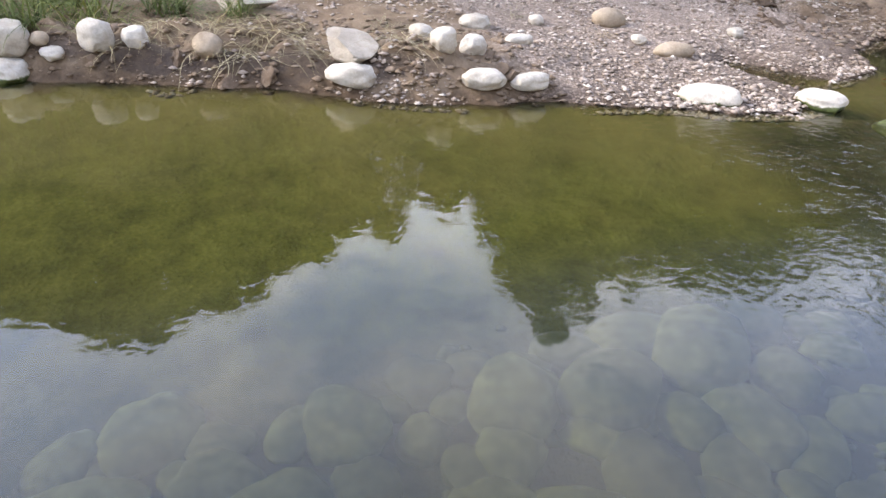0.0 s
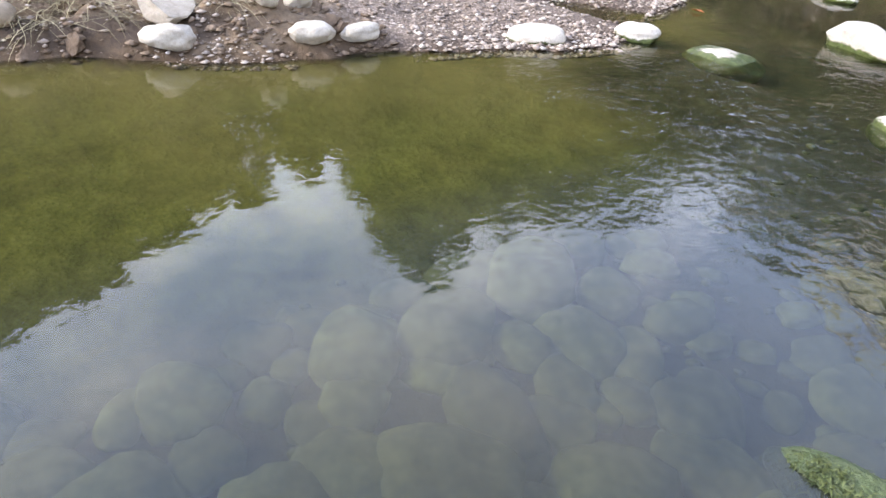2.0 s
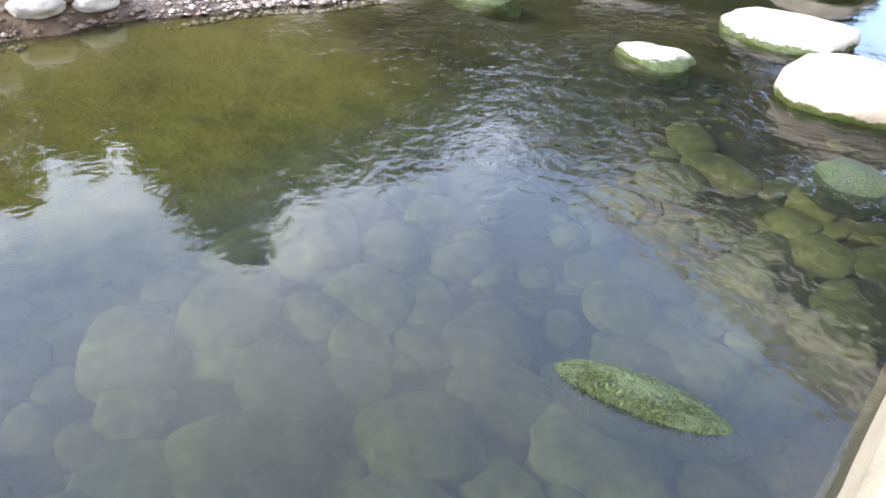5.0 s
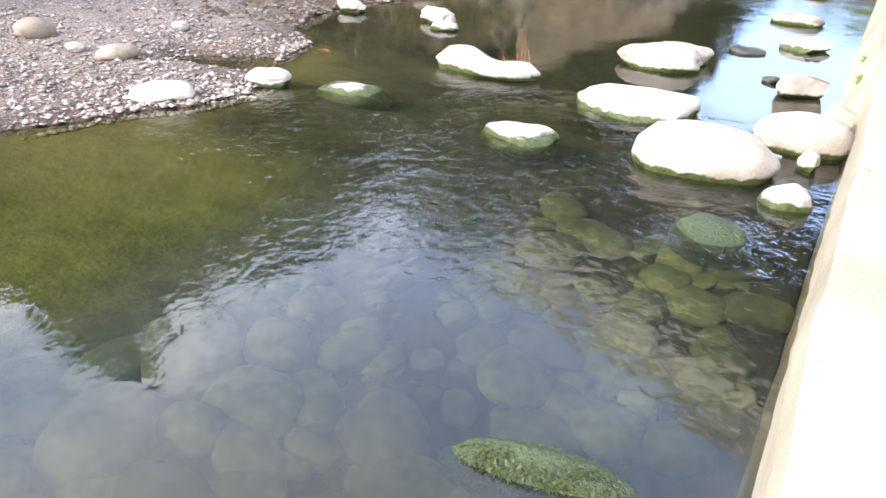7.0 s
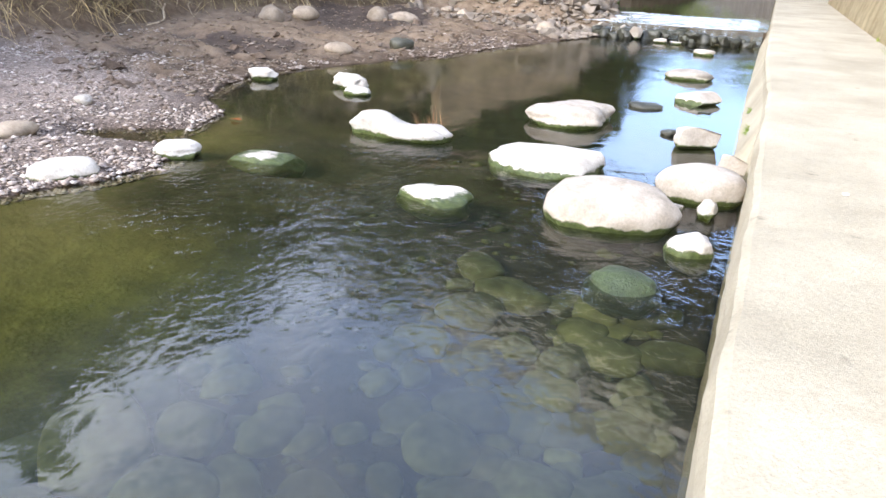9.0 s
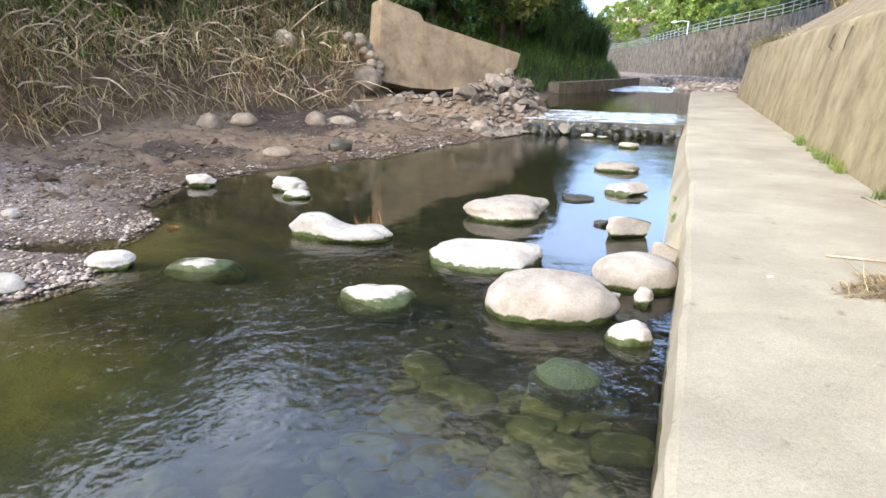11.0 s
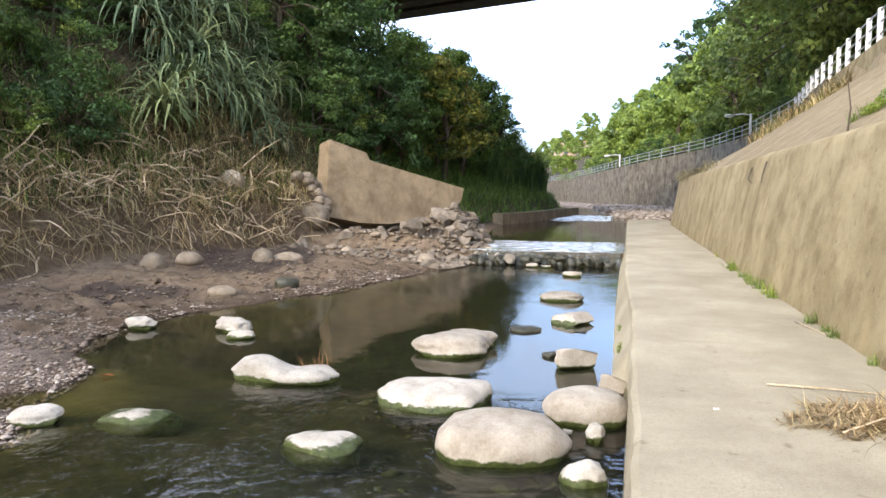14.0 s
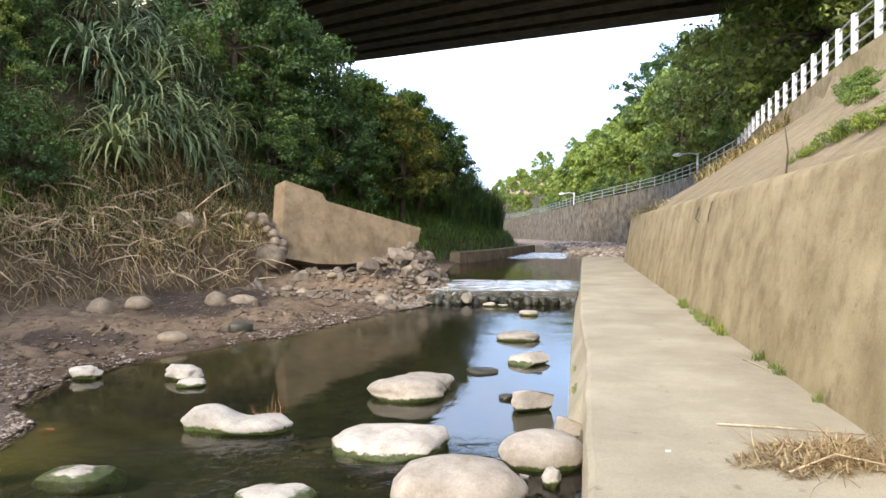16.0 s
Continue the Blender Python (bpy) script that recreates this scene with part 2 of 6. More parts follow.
def water_material():
    """Clear, slightly green water: what lies below shows through, and the surface mirrors by its angle."""
    m, n, l, b = shader("water")
    n.remove(b)
    p = position(n)
    att = n.new("ShaderNodeAttribute")
    att.attribute_name = "riffle"
    mp = n.new("ShaderNodeMapping")
    mp.inputs["Scale"].default_value = (1.2, 0.95, 1.0)
    l.new(p, mp.inputs["Vector"])
    swell = noise_tex(n, l, mp.outputs[0], 1.6, 2, 0.4, 0.3)
    chop = noise_tex(n, l, mp.outputs[0], 11.0, 2, 0.5, 0.8)
    rip = noise_tex(n, l, mp.outputs[0], 30.0, 2, 0.6, 0.7)
    wave = noise_tex(n, l, mp.outputs[0], 4.5, 2, 0.5, 1.0)
    calm = maths(n, l, "ADD", maths(n, l, "MULTIPLY", swell, 0.0030), maths(n, l, "MULTIPLY", chop, 0.00050))
    calm = maths(n, l, "ADD", calm, maths(n, l, "MULTIPLY", wave, 0.0010))
    gust = ramp(n, l, noise_tex(n, l, p, 1.3, 3, 0.6, 0.6), [(0.36, (0.25, 0.25, 0.25)), (0.66, (1, 1, 1))])
    broken = maths(n, l, "ADD", maths(n, l, "MULTIPLY", chop, 0.0085), maths(n, l, "MULTIPLY", rip, 0.0020))
    broken = maths(n, l, "ADD", broken, maths(n, l, "MULTIPLY", wave, 0.0045))
    rough = maths(n, l, "MULTIPLY", maths(n, l, "MULTIPLY", broken, att.outputs["Fac"]), gust)
    u = n.new("ShaderNodeBump")
    u.inputs["Strength"].default_value = 1.0
    u.inputs["Distance"].default_value = 1.0
    l.new(maths(n, l, "ADD", calm, rough), u.inputs["Height"])
    f = n.new("ShaderNodeFresnel")
    f.inputs["IOR"].default_value = 1.43
    l.new(u.outputs["Normal"], f.inputs["Normal"])
    t = n.new("ShaderNodeBsdfTransparent")
    clear = n.new("ShaderNodeAttribute")
    clear.attribute_name = "depth"
    l.new(ramp(n, l, clear.outputs["Fac"], [(0.0, (0.68, 0.71, 0.58)), (1.0, (0.29, 0.32, 0.27))]), t.inputs["Color"])
    g = n.new("ShaderNodeBsdfGlossy")
    g.inputs["Roughness"].default_value = 0.0
    l.new(u.outputs["Normal"], g.inputs["Normal"])
    mx = n.new("ShaderNodeMixShader")
    l.new(f.outputs[0], mx.inputs[0])
    # turbid water, its pale haze also standing in for cloud reflections veiling the bed
    silt = n.new("ShaderNodeBsdfDiffuse")
    silt.inputs["Color"].default_value = (0.106, 0.124, 0.114, 1)
    murk_glare = n.new("ShaderNodeMixShader")
    l.new(maths(n, l, "ADD", maths(n, l, "MULTIPLY", clear.outputs["Fac"], 0.14), 0.02), murk_glare.inputs[0])
    l.new(t.outputs[0], murk_glare.inputs[1])
    l.new(silt.outputs[0], murk_glare.inputs[2])
    l.new(murk_glare.outputs[0], mx.inputs[1])
    l.new(g.outputs[0], mx.inputs[2])
    l.new(mx.outputs[0], n["Material Output"].inputs["Surface"])
    return m


def concrete(name, dark, light, streaks=0.0, patch=1.2, fine=1.6):
    """Weathered concrete with blotches, pores and, on walls, run-off streaks."""
    m, n, l, b = shader(name, 0.85, 0.25)
    p = position(n)
    big = noise_tex(n, l, p, patch, 7, 0.65)
    pores = noise_tex(n, l, p, 70.0, 4, 0.8)
    c = ramp(n, l, big, [(0.3, dark), (0.65, light)])
    c = mixc(n, l, 0.4, c, ramp(n, l, pores, [(0.3, (0.5, 0.5, 0.48)), (0.55, (1.08, 1.08, 1.08))]), "MULTIPLY")
    spots = noise_tex(n, l, p, 7.0, 3, 0.5)
    c = mixc(n, l, 0.5, c, ramp(n, l, spots, [(0.26, (0.35, 0.33, 0.3)), (0.33, (1, 1, 1))]), "MULTIPLY")
    if streaks:
        mp = n.new("ShaderNodeMapping")
        mp.inputs["Scale"].default_value = (fine, fine, 0.2)
        l.new(p, mp.inputs["Vector"])
        s = noise_tex(n, l, mp.outputs[0], 1.6, 8, 0.62, 0.15)
        blot = noise_tex(n, l, p, 3.2, 7, 0.72)
        c = mixc(n, l, 0.55, c, ramp(n, l, blot, [(0.34, (0.55, 0.47, 0.36)), (0.5, (1, 1, 1)), (0.66, (1.2, 1.17, 1.12))]), "MULTIPLY")
        c = mixc(n, l, streaks, c, ramp(n, l, s, [(0.30, (0.42, 0.32, 0.2)), (0.46, (1, 1, 1)), (0.75, (1.1, 1.08, 1.04))]), "MULTIPLY")
    l.new(c, b.inputs["Base Color"])
    bumped(n, l, b, maths(n, l, "ADD", maths(n, l, "MULTIPLY", big, 2.0), maths(n, l, "MULTIPLY", pores, 0.5)), 0.5, 0.02)
    return m


M_GROUND, M_WATER = ground_material(), water_material()
M_LEDGE = concrete("ledge_concrete", (0.275, 0.238, 0.167), (0.43, 0.38, 0.275), patch=0.9)
M_WALL = concrete("wall_concrete", (0.20, 0.156, 0.082), (0.37, 0.302, 0.18), streaks=0.3)
M_OLDWALL = concrete("old_wall_concrete", (0.042, 0.035, 0.026), (0.19, 0.163, 0.124), streaks=0.95, fine=3.2)
M_SLAB = concrete("slab_concrete", (0.15, 0.112, 0.072), (0.275, 0.21, 0.135), streaks=0.5)
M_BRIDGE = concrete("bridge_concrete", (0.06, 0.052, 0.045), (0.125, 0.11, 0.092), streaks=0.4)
# near edge beam only: its sunlight is put into a paler concrete colour
M_FASCIA_SUNLIT = concrete("sunlit_fascia_concrete", (0.72, 0.63, 0.46), (0.86, 0.79, 0.63), streaks=0.4)
# mottled, darker than the near edge beam, paler than the far parapet
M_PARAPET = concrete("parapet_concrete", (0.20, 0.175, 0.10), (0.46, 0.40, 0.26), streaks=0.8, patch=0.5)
M_RUBBLE = stone_material("rubble_stone", (0.135, 0.110, 0.085), (0.30, 0.252, 0.20), algae=False, vary=0.35)
M_STONE = stone_material("river_stone", (0.37, 0.342, 0.295), (0.59, 0.555, 0.495))
M_TANSTONE = stone_material("tan_river_stone", (0.30, 0.263, 0.215), (0.48, 0.435, 0.372))
M_GREYSTONE = stone_material("bank_stone", (0.225, 0.18, 0.13), (0.42, 0.35, 0.27), algae=False, vary=0.35)
M_BEDSTONE = grainy("algae_stone", (0.055, 0.066, 0.026), (0.165, 0.182, 0.075), 3.0, 16.0, 0.8, 0.3, 0.012, vary=0.4, detail=3)
M_WETSTONE = grainy("wet_dark_stone", (0.022, 0.023, 0.016), (0.070, 0.068, 0.046), 6.0, 40.0, 0.4, 0.6, 0.015, vary=0.35, spec=0.45)
M_DARKMOSS = grainy("dark_wet_algae", (0.020, 0.033, 0.010), (0.060, 0.085, 0.027), 6.0, 60.0, 0.45, 0.9, 0.02, spec=0.5)
M_MOSS = grainy("wet_algae", (0.026, 0.043, 0.014), (0.072, 0.100, 0.034), 6.0, 60.0, 0.45, 0.9, 0.02, spec=0.5)
M_PAINT = grainy("white_paint", (0.76, 0.75, 0.71), (0.86, 0.85, 0.83), 4.0, 40.0, 0.6, 0.2, 0.004)
M_RAIL = grainy("grey_rail_paint", (0.28, 0.30, 0.29), (0.42, 0.44, 0.43), 4.0, 40.0, 0.5, 0.2, 0.004, spec=0.5)
M_BARK = grainy("bark", (0.06, 0.045, 0.03), (0.15, 0.12, 0.09), 6.0, 30.0, 0.9, 0.6, 0.02)
def foam_sky_material(name, stretch, low, high, most):
    """Falling water: white threads with clear gaps between them. On the rapids the white also stands in for mirrored
    sky.
    """
    m, n, l, b = shader(name, 0.25, 0.5)
    p = position(n)
    mp = n.new("ShaderNodeMapping")
    mp.inputs["Scale"].default_value = stretch
    l.new(p, mp.inputs["Vector"])
    s = noise_tex(n, l, mp.outputs[0], 2.5, 5, 0.65)
    b.inputs["Base Color"].default_value = (0.75, 0.78, 0.80, 1)
    t = n.new("ShaderNodeBsdfTransparent")
    t.inputs["Color"].default_value = (0.86, 0.89, 0.87, 1)
    mx = n.new("ShaderNodeMixShader")
    l.new(ramp(n, l, s, [(low, (0.03, 0.03, 0.03)), (high, (most, most, most))]), mx.inputs[0])
    l.new(t.outputs[0], mx.inputs[1])
    l.new(b.outputs[0], mx.inputs[2])
    l.new(mx.outputs[0], n["Material Output"].inputs["Surface"])
    return m


M_WEED = leaf_material("water_weed", (0.030, 0.045, 0.018), (0.10, 0.12, 0.055), 0.4, 0.15)
M_FALL = foam_sky_material("falling_water", (6.0, 1.2, 0.8), 0.54, 0.76, 0.4)
# the sky mirrored in the riffles is painted in as white
M_RAPID = foam_sky_material("rapid_water", (1.6, 5.0, 2.0), 0.34, 0.62, 0.8)
M_LUMP = grainy("dry_mud", (0.125, 0.09, 0.063), (0.27, 0.205, 0.15), 3.0, 40.0, 0.9, 0.6, 0.02)
M_CLOD = grainy("mud", (0.095, 0.066, 0.045), (0.20, 0.147, 0.105), 6.0, 40.0, 0.9, 0.6, 0.02)
M_LEAF_A = leaf_material("broad_leaf", (0.034, 0.076, 0.020), (0.100, 0.175, 0.046))
M_LEAF_B = leaf_material("bright_leaf", (0.095, 0.155, 0.036), (0.24, 0.32, 0.085))
M_LEAF_C = leaf_material("olive_leaf", (0.078, 0.118, 0.032), (0.215, 0.265, 0.078))
M_LEAF_D = leaf_material("dark_leaf", (0.028, 0.066, 0.025), (0.088, 0.160, 0.055))
M_LEAF_Y = leaf_material("yellowing_leaf", (0.055, 0.085, 0.018), (0.22, 0.21, 0.045))
M_BLADE = leaf_material("silver_grass", (0.055, 0.09, 0.045), (0.23, 0.29, 0.17), 0.5, 0.25)
M_GRASS = leaf_material("green_grass", (0.08, 0.145, 0.036), (0.24, 0.35, 0.095), 0.55, 0.3)
M_CANE = leaf_material("cane_leaf", (0.035, 0.07, 0.026), (0.11, 0.18, 0.065), 0.55, 0.3)
M_TUFT = leaf_material("fresh_tuft", (0.10, 0.16, 0.03), (0.28, 0.36, 0.08), 0.55, 0.3)
M_OLIVE = leaf_material("olive_grass", (0.06, 0.08, 0.026), (0.17, 0.20, 0.07), 0.6, 0.25)
M_STRAW = leaf_material("dry_straw", (0.115, 0.076, 0.046), (0.55, 0.425, 0.275), 0.8, 0.2)
M_DULL = leaf_material("dull_straw", (0.15, 0.115, 0.08), (0.40, 0.33, 0.24), 0.85, 0.15)
M_STEM = grainy("dry_stem", (0.28, 0.21, 0.135), (0.62, 0.51, 0.36), 5.0, 40.0, 0.85, 0.3, 0.004, vary=0.2)
M_ROOF = grainy("pink_render", (0.42, 0.26, 0.19), (0.60, 0.45, 0.36), 0.5, 6.0)
M_GLASSDARK = grainy("dark_window", (0.03, 0.035, 0.04), (0.06, 0.065, 0.07), 1.0, 8.0, 0.2, 0.0, 0.001, spec=0.5)


# ---------------------------------------------------------------- mesh helpers
def fast_mesh(name, verts, faces, material=None, smooth=False):
    me = bpy.data.meshes.new(name)
    verts, faces = np.asarray(verts, np.float32), np.asarray(faces, np.int32)
    k = faces.shape[1]
    me.vertices.add(len(verts))
    me.vertices.foreach_set("co", verts.ravel())
    me.loops.add(faces.size)
    me.loops.foreach_set("vertex_index", faces.ravel())
    me.polygons.add(len(faces))
    me.polygons.foreach_set("loop_start", np.arange(0, faces.size, k, dtype=np.int32))
    me.polygons.foreach_set("use_smooth", np.full(len(faces), smooth))
    me.update(calc_edges=True)
    if material:
        me.materials.append(material)
    return me


def finish(name, bm, material, smooth=False):
    me = bpy.data.meshes.new(name)
    bmesh.ops.recalc_face_normals(bm, faces=bm.faces)
    bm.to_mesh(me)
    bm.free()
    me.materials.append(material)
    if smooth:
        for f in me.polygons:
            f.use_smooth = True
    return me


def part(name, data, parent, label=""):
    ob = new(name, data)
    ob.parent = parent
    return tagged(ob, label)


def box(bm, x0, x1, y0, y1, z0, z1, m=None):
    vs = bmesh.ops.create_cube(bm, size=1)["verts"]
    for v in vs:
        v.co = Vector((x0 + (v.co.x + 0.5) * (x1 - x0), y0 + (v.co.y + 0.5) * (y1 - y0), z0 + (v.co.z + 0.5) * (z1 - z0)))
        if m is not None:
            v.co = m @ v.co
    return vs


def tube(bm, points, radii, sides=6):
    """A tapered round bar along points."""
    rings = []
    for i, p in enumerate(points):
        p = Vector(p)
        d = (Vector(points[min(i + 1, len(points) - 1)]) - Vector(points[max(i - 1, 0)])).normalized()
        u = d.orthogonal().normalized()
        w = d.cross(u)
        rings.append([bm.verts.new(p + radii[i] * (math.cos(a) * u + math.sin(a) * w)) for a in np.linspace(0, 2 * math.pi, sides, endpoint=False)])
    for a, b in zip(rings, rings[1:]):
        for k in range(sides):
            bm.faces.new((a[k], a[(k + 1) % sides], b[(k + 1) % sides], b[k]))
    bm.faces.new(rings[0][::-1])
    bm.faces.new(rings[-1])


def interp(x, xs, ys):
    return np.interp(x, xs, ys)


def step(a, b, x):
    t = np.clip((x - a) / (b - a), 0, 1)
    return t * t * (3 - 2 * t)


def fbm(x, y, scale, octaves=4, seed=0):
    """Smooth value noise on a grid of numbers, about -1 to 1."""
    out, amp = np.zeros(np.broadcast(x, y).shape), 1.0
    r = np.random.default_rng(100 + seed)
    table = r.random((64, 64)) * 2 - 1
    for k in range(octaves):
        u, v = np.asarray(x) / scale * 2**k + 17.3 * k, np.asarray(y) / scale * 2**k + 9.1 * k
        i, j = np.floor(u).astype(int), np.floor(v).astype(int)
        fu, fv = u - i, v - j
        fu, fv = fu * fu * (3 - 2 * fu), fv * fv * (3 - 2 * fv)
        g = lambda a, b: table[a % 64, b % 64]
        out = out + amp * ((g(i, j) * (1 - fu) + g(i + 1, j) * fu) * (1 - fv) + (g(i, j + 1) * (1 - fu) + g(i + 1, j + 1) * fu) * fv)
        amp *= 0.5
    return out / 1.6


# ---------------------------------------------------------------- the lie of the land
POOL = 0.30                      # water level above the small fall
FALL_Y = 16.3
SHORE_Y = [-30, -12, -6, -1.8, -1.0, 0, 0.8, 1.5, 2.0, 2.7, 3.1, 3.5, 4.0, 4.3, 4.6, 5.2, 5.6, 7, 7.6, 8.3, 9.5, 10.2, 12, 14, 16.5, 17.4, 20, 24, 28, 30, 33.4, 44.5, 48, 60, 80, 120, 170]
SHORE_X = [-12, -8.4, -6.8, -5.75, -5.4, -5.05, -4.7, -4.45, -4.4, -4.2, -4.0, -3.9, -4.05, -4.5, -4.55, -4.8, -5.3, -5.87, -5.82, -5.55, -5.1, -4.75, -4.4, -3.85, -3.3, -3.45, -4.0, -4.7, -5.25, -5.4, -4.6, -3.45, -3.3, -5.2, -8.5, -20, -40]
FOOT_Y = [-30, -12, -2, 0, 3, 6, 9.6, 12, 15.3, 18, 20, 24, 28, 47, 60, 80, 120, 170]
FOOT_X = [-14, -10, -7.1, -7.5, -8.4, -9.1, -9.5, -9.0, -8.0, -7.7, -7.0, -6.6, -6.2, -4.2, -6.2, -9.5, -21, -41]
RAIL_Y = [-40, 10, 18, 25, 32, 39.5, 52.7, 64.7, 77.6, 120, 170]
RAIL_X = [6.0, 6.2, 6.4, 7.1, 7.6, 8.4, 8.2, 6.9, 0.4, -9.5, -25]
RAIL_Z = [5.5, 5.6, 5.65, 5.85, 5.8, 5.6, 5.6, 5.6, 4.8, 4.3, 4.3]


def shore(y):
    return interp(y, SHORE_Y, SHORE_X)


def land(x, y):
    """Height of the ground."""
    x, y = np.broadcast_arrays(np.asarray(x, float), np.asarray(y, float))
    xs, xf = shore(y), interp(y, FOOT_Y, FOOT_X)
    xs = xs + 0.10 * fbm(x, y, 0.9, 3, 1) + 0.12 * step(4.5, 6.0, y) * step(17, 15, y) * fbm(x, y, 0.35, 3, 2)
    level = POOL * step(FALL_Y - 0.5, FALL_Y + 0.1, y)
    d = xs - x
    # the bank
    scarp = 0.20 * step(0.0, 0.30, d) + 0.055 * np.maximum(d, 0)
    flat = 0.012 + 0.075 * np.maximum(d, 0)
    k = step(1.3, 2.8, y)
    bank = scarp * (1 - k) + flat * k
    e = np.maximum(xf + 0.25 * fbm(x, y, 1.7, 3, 2) - x, 0)
    bank = bank + 0.75 * step(0.0, 0.8, e) + 11.0 * (1 - np.exp(-np.maximum(e - 0.4, 0) * 0.055))
    bank = bank + 3.4 * step(1.6, 6.5, e) * step(8.5, 12.5, y) * step(27, 21, y)
    rough = 0.035 * fbm(x, y, 0.55, 4, 3) + 0.02 * fbm(x, y, 0.16, 3, 4)
    bank = bank + rough * step(0.0, 0.5, d) * (1 + 2.6 * (1 - k) * step(0.0, 0.3, d) * step(1.3, 0.2, d))
    bank = bank + step(0.3, 1.2, d) * step(4.5, 7.0, y) * step(22, 16, y) * (0.10 * fbm(x, y, 1.3, 4, 12) + 0.05 * fbm(x, y, 0.45, 3, 13))
    # trodden, slumped mud
    cut = step(0.05, 0.3, d) * step(1.7, 0.9, d) * step(1.9, 1.0, y) * step(-2.6, -1.8, y)
    bank = bank - 0.16 * cut * np.clip(fbm(x * 1.3, y, 0.42, 3, 31) - 0.12, 0, 0.6) + 0.06 * cut * np.abs(fbm(x, y, 0.2, 3, 32))
    trod = step(0.25, 0.8, d) * step(5.0, 6.5, y) * step(18, 15, y) * step(1.0, 0.2, e)
    bank = bank + trod * (0.15 * np.abs(fbm(x * 0.8, y * 1.5, 0.6, 3, 33)) - 0.17 * np.clip(fbm(x, y * 1.6, 0.5, 2, 34) - 0.15, 0, 0.6))
    bank = bank + 0.70 * np.exp(-(((x + 5.1) / 0.9) ** 2 + ((y - 19.6) / 2.2) ** 2)) * (1 + 0.5 * fbm(x, y, 0.5, 3, 35)) * step(0.0, 0.4, d)
    inlet = np.exp(-((y - 4.25 - 0.35 * (x + 4.4)) ** 2) / 0.05) * step(-5.6, -5.0, x) * step(-3.9, -4.4, x)
    bank = bank - 0.16 * inlet
    # the bed
    w = np.maximum(x - xs, 0)
    depth = 0.02 + (0.085 + 0.2 * step(5.0, 6.5, y)) * w
    deep = interp(y, [-30, 2.2, 3.2, 5.8, 7.0, 15.2, 15.9, 16.4, 60], [0.42, 0.42, 0.20, 0.18, 0.40, 0.36, 0.30, 0.12, 0.3])
    bed = -np.minimum(depth, deep) + 0.025 * fbm(x, y, 0.5, 4, 5)
    z = np.where(d > 0, bank, bed) + level
    # gravel bar upstream, on the inside of the bend
    bar = interp(y, [34, 40, 48, 60, 80, 120, 170], [0.3, -0.8, -1.9, -3.0, -5.0, -16, -36])
    g = step(0.0, 1.2, x - bar) * step(34.0, 37.0, y)
    z = np.where((d <= 0) & (g > 0), z * (1 - g) + g * (0.52 + 0.06 * fbm(x, y, 2.0, 4, 6)), z)
    # the slope behind the wall, the path on top of it, the wooded hill
    xr, zr = interp(y, RAIL_Y, RAIL_X), interp(y, RAIL_Y, RAIL_Z)
    t = np.clip((x - 2.2) / (xr - 0.3 - 2.2), 0, 1)
    slope = 2.15 + (zr - 2.85) * t + 0.06 * fbm(x, y, 1.2, 4, 7)
    hill = zr + 0.62 * np.clip(x - xr - 3.0, 0, 70) + 1.2 * fbm(x, y, 9.0, 3, 8) * step(3, 10, x - xr)
    back = xr - 0.15 + 1.3 * step(30.0, 33.0, y)
    upper = np.where(x > back, hill, slope)
    near_end = 1 - step(29.0, 33.0, y)
    z = np.where((x > 2.15) & (x <= back), z * (1 - near_end) + slope * near_end, z)
    z = np.where(x > back, upper, z)
    z = z + 15.0 * step(140, 330, y)
    z = np.where((x > 0.05) & (x < 2.15) & (y < 34.5), -0.5, z)
    return z


def grid_lines(*spans):
    out = []
    for a, b, s in spans:
        out += list(np.arange(a, b - 1e-6, s))
    return np.array(out + [spans[-1][1]])


gx = grid_lines((-900, -100, 100), (-100, -30, 7), (-30, -12.5, 0.7), (-12.5, -7.5, 0.13), (-7.5, -6.4, 0.07), (-6.4, -4.2, 0.04), (-4.2, -2.8, 0.07), (-2.8, 0.2, 0.12), (0.2, 2.2, 0.4), (2.2, 9, 0.28), (9, 40, 2.0), (40, 100, 6), (100, 900, 100))
gy = grid_lines((-900, -100, 100), (-100, -20, 10), (-20, -2.4, 0.6), (-2.4, 4.6, 0.05), (4.6, 8, 0.08), (8, 20, 0.13), (20, 60, 0.6), (60, 180, 3), (180, 400, 20), (400, 1000, 100))
GX, GY = np.meshgrid(gx, gy)
GZ = land(GX, GY)
ids = np.arange(GX.size).reshape(GX.shape)
quads = np.stack([ids[:-1, :-1], ids[:-1, 1:], ids[1:, 1:], ids[1:, :-1]], -1).reshape(-1, 4)
me = fast_mesh("ground", np.stack([GX, GY, GZ], -1).reshape(-1, 3), quads, M_GROUND, True)
gd = shore(GY) - GX
gravel = step(1.0, 2.6, GY) * step(-0.3, 0.2, gd) * (1 - 0.95 * step(4.8, 7.5, GY)) + 0.9 * step(34, 37, GY) + 0.5 * step(0.9, 1.6, gd) * step(1.2, 0.2, GY)
soil = np.clip(step(-0.2, 0.8, interp(GY, FOOT_Y, FOOT_X) - GX - 0.5 * step(4, 7, GY) * step(20, 17.5, GY)) + step(2.0, 4.0, GX - interp(GY, RAIL_Y, RAIL_X)), 0, 1)
bedmask = step(0.35, -0.1, gd) * (GX < 1) * (GY < 17)
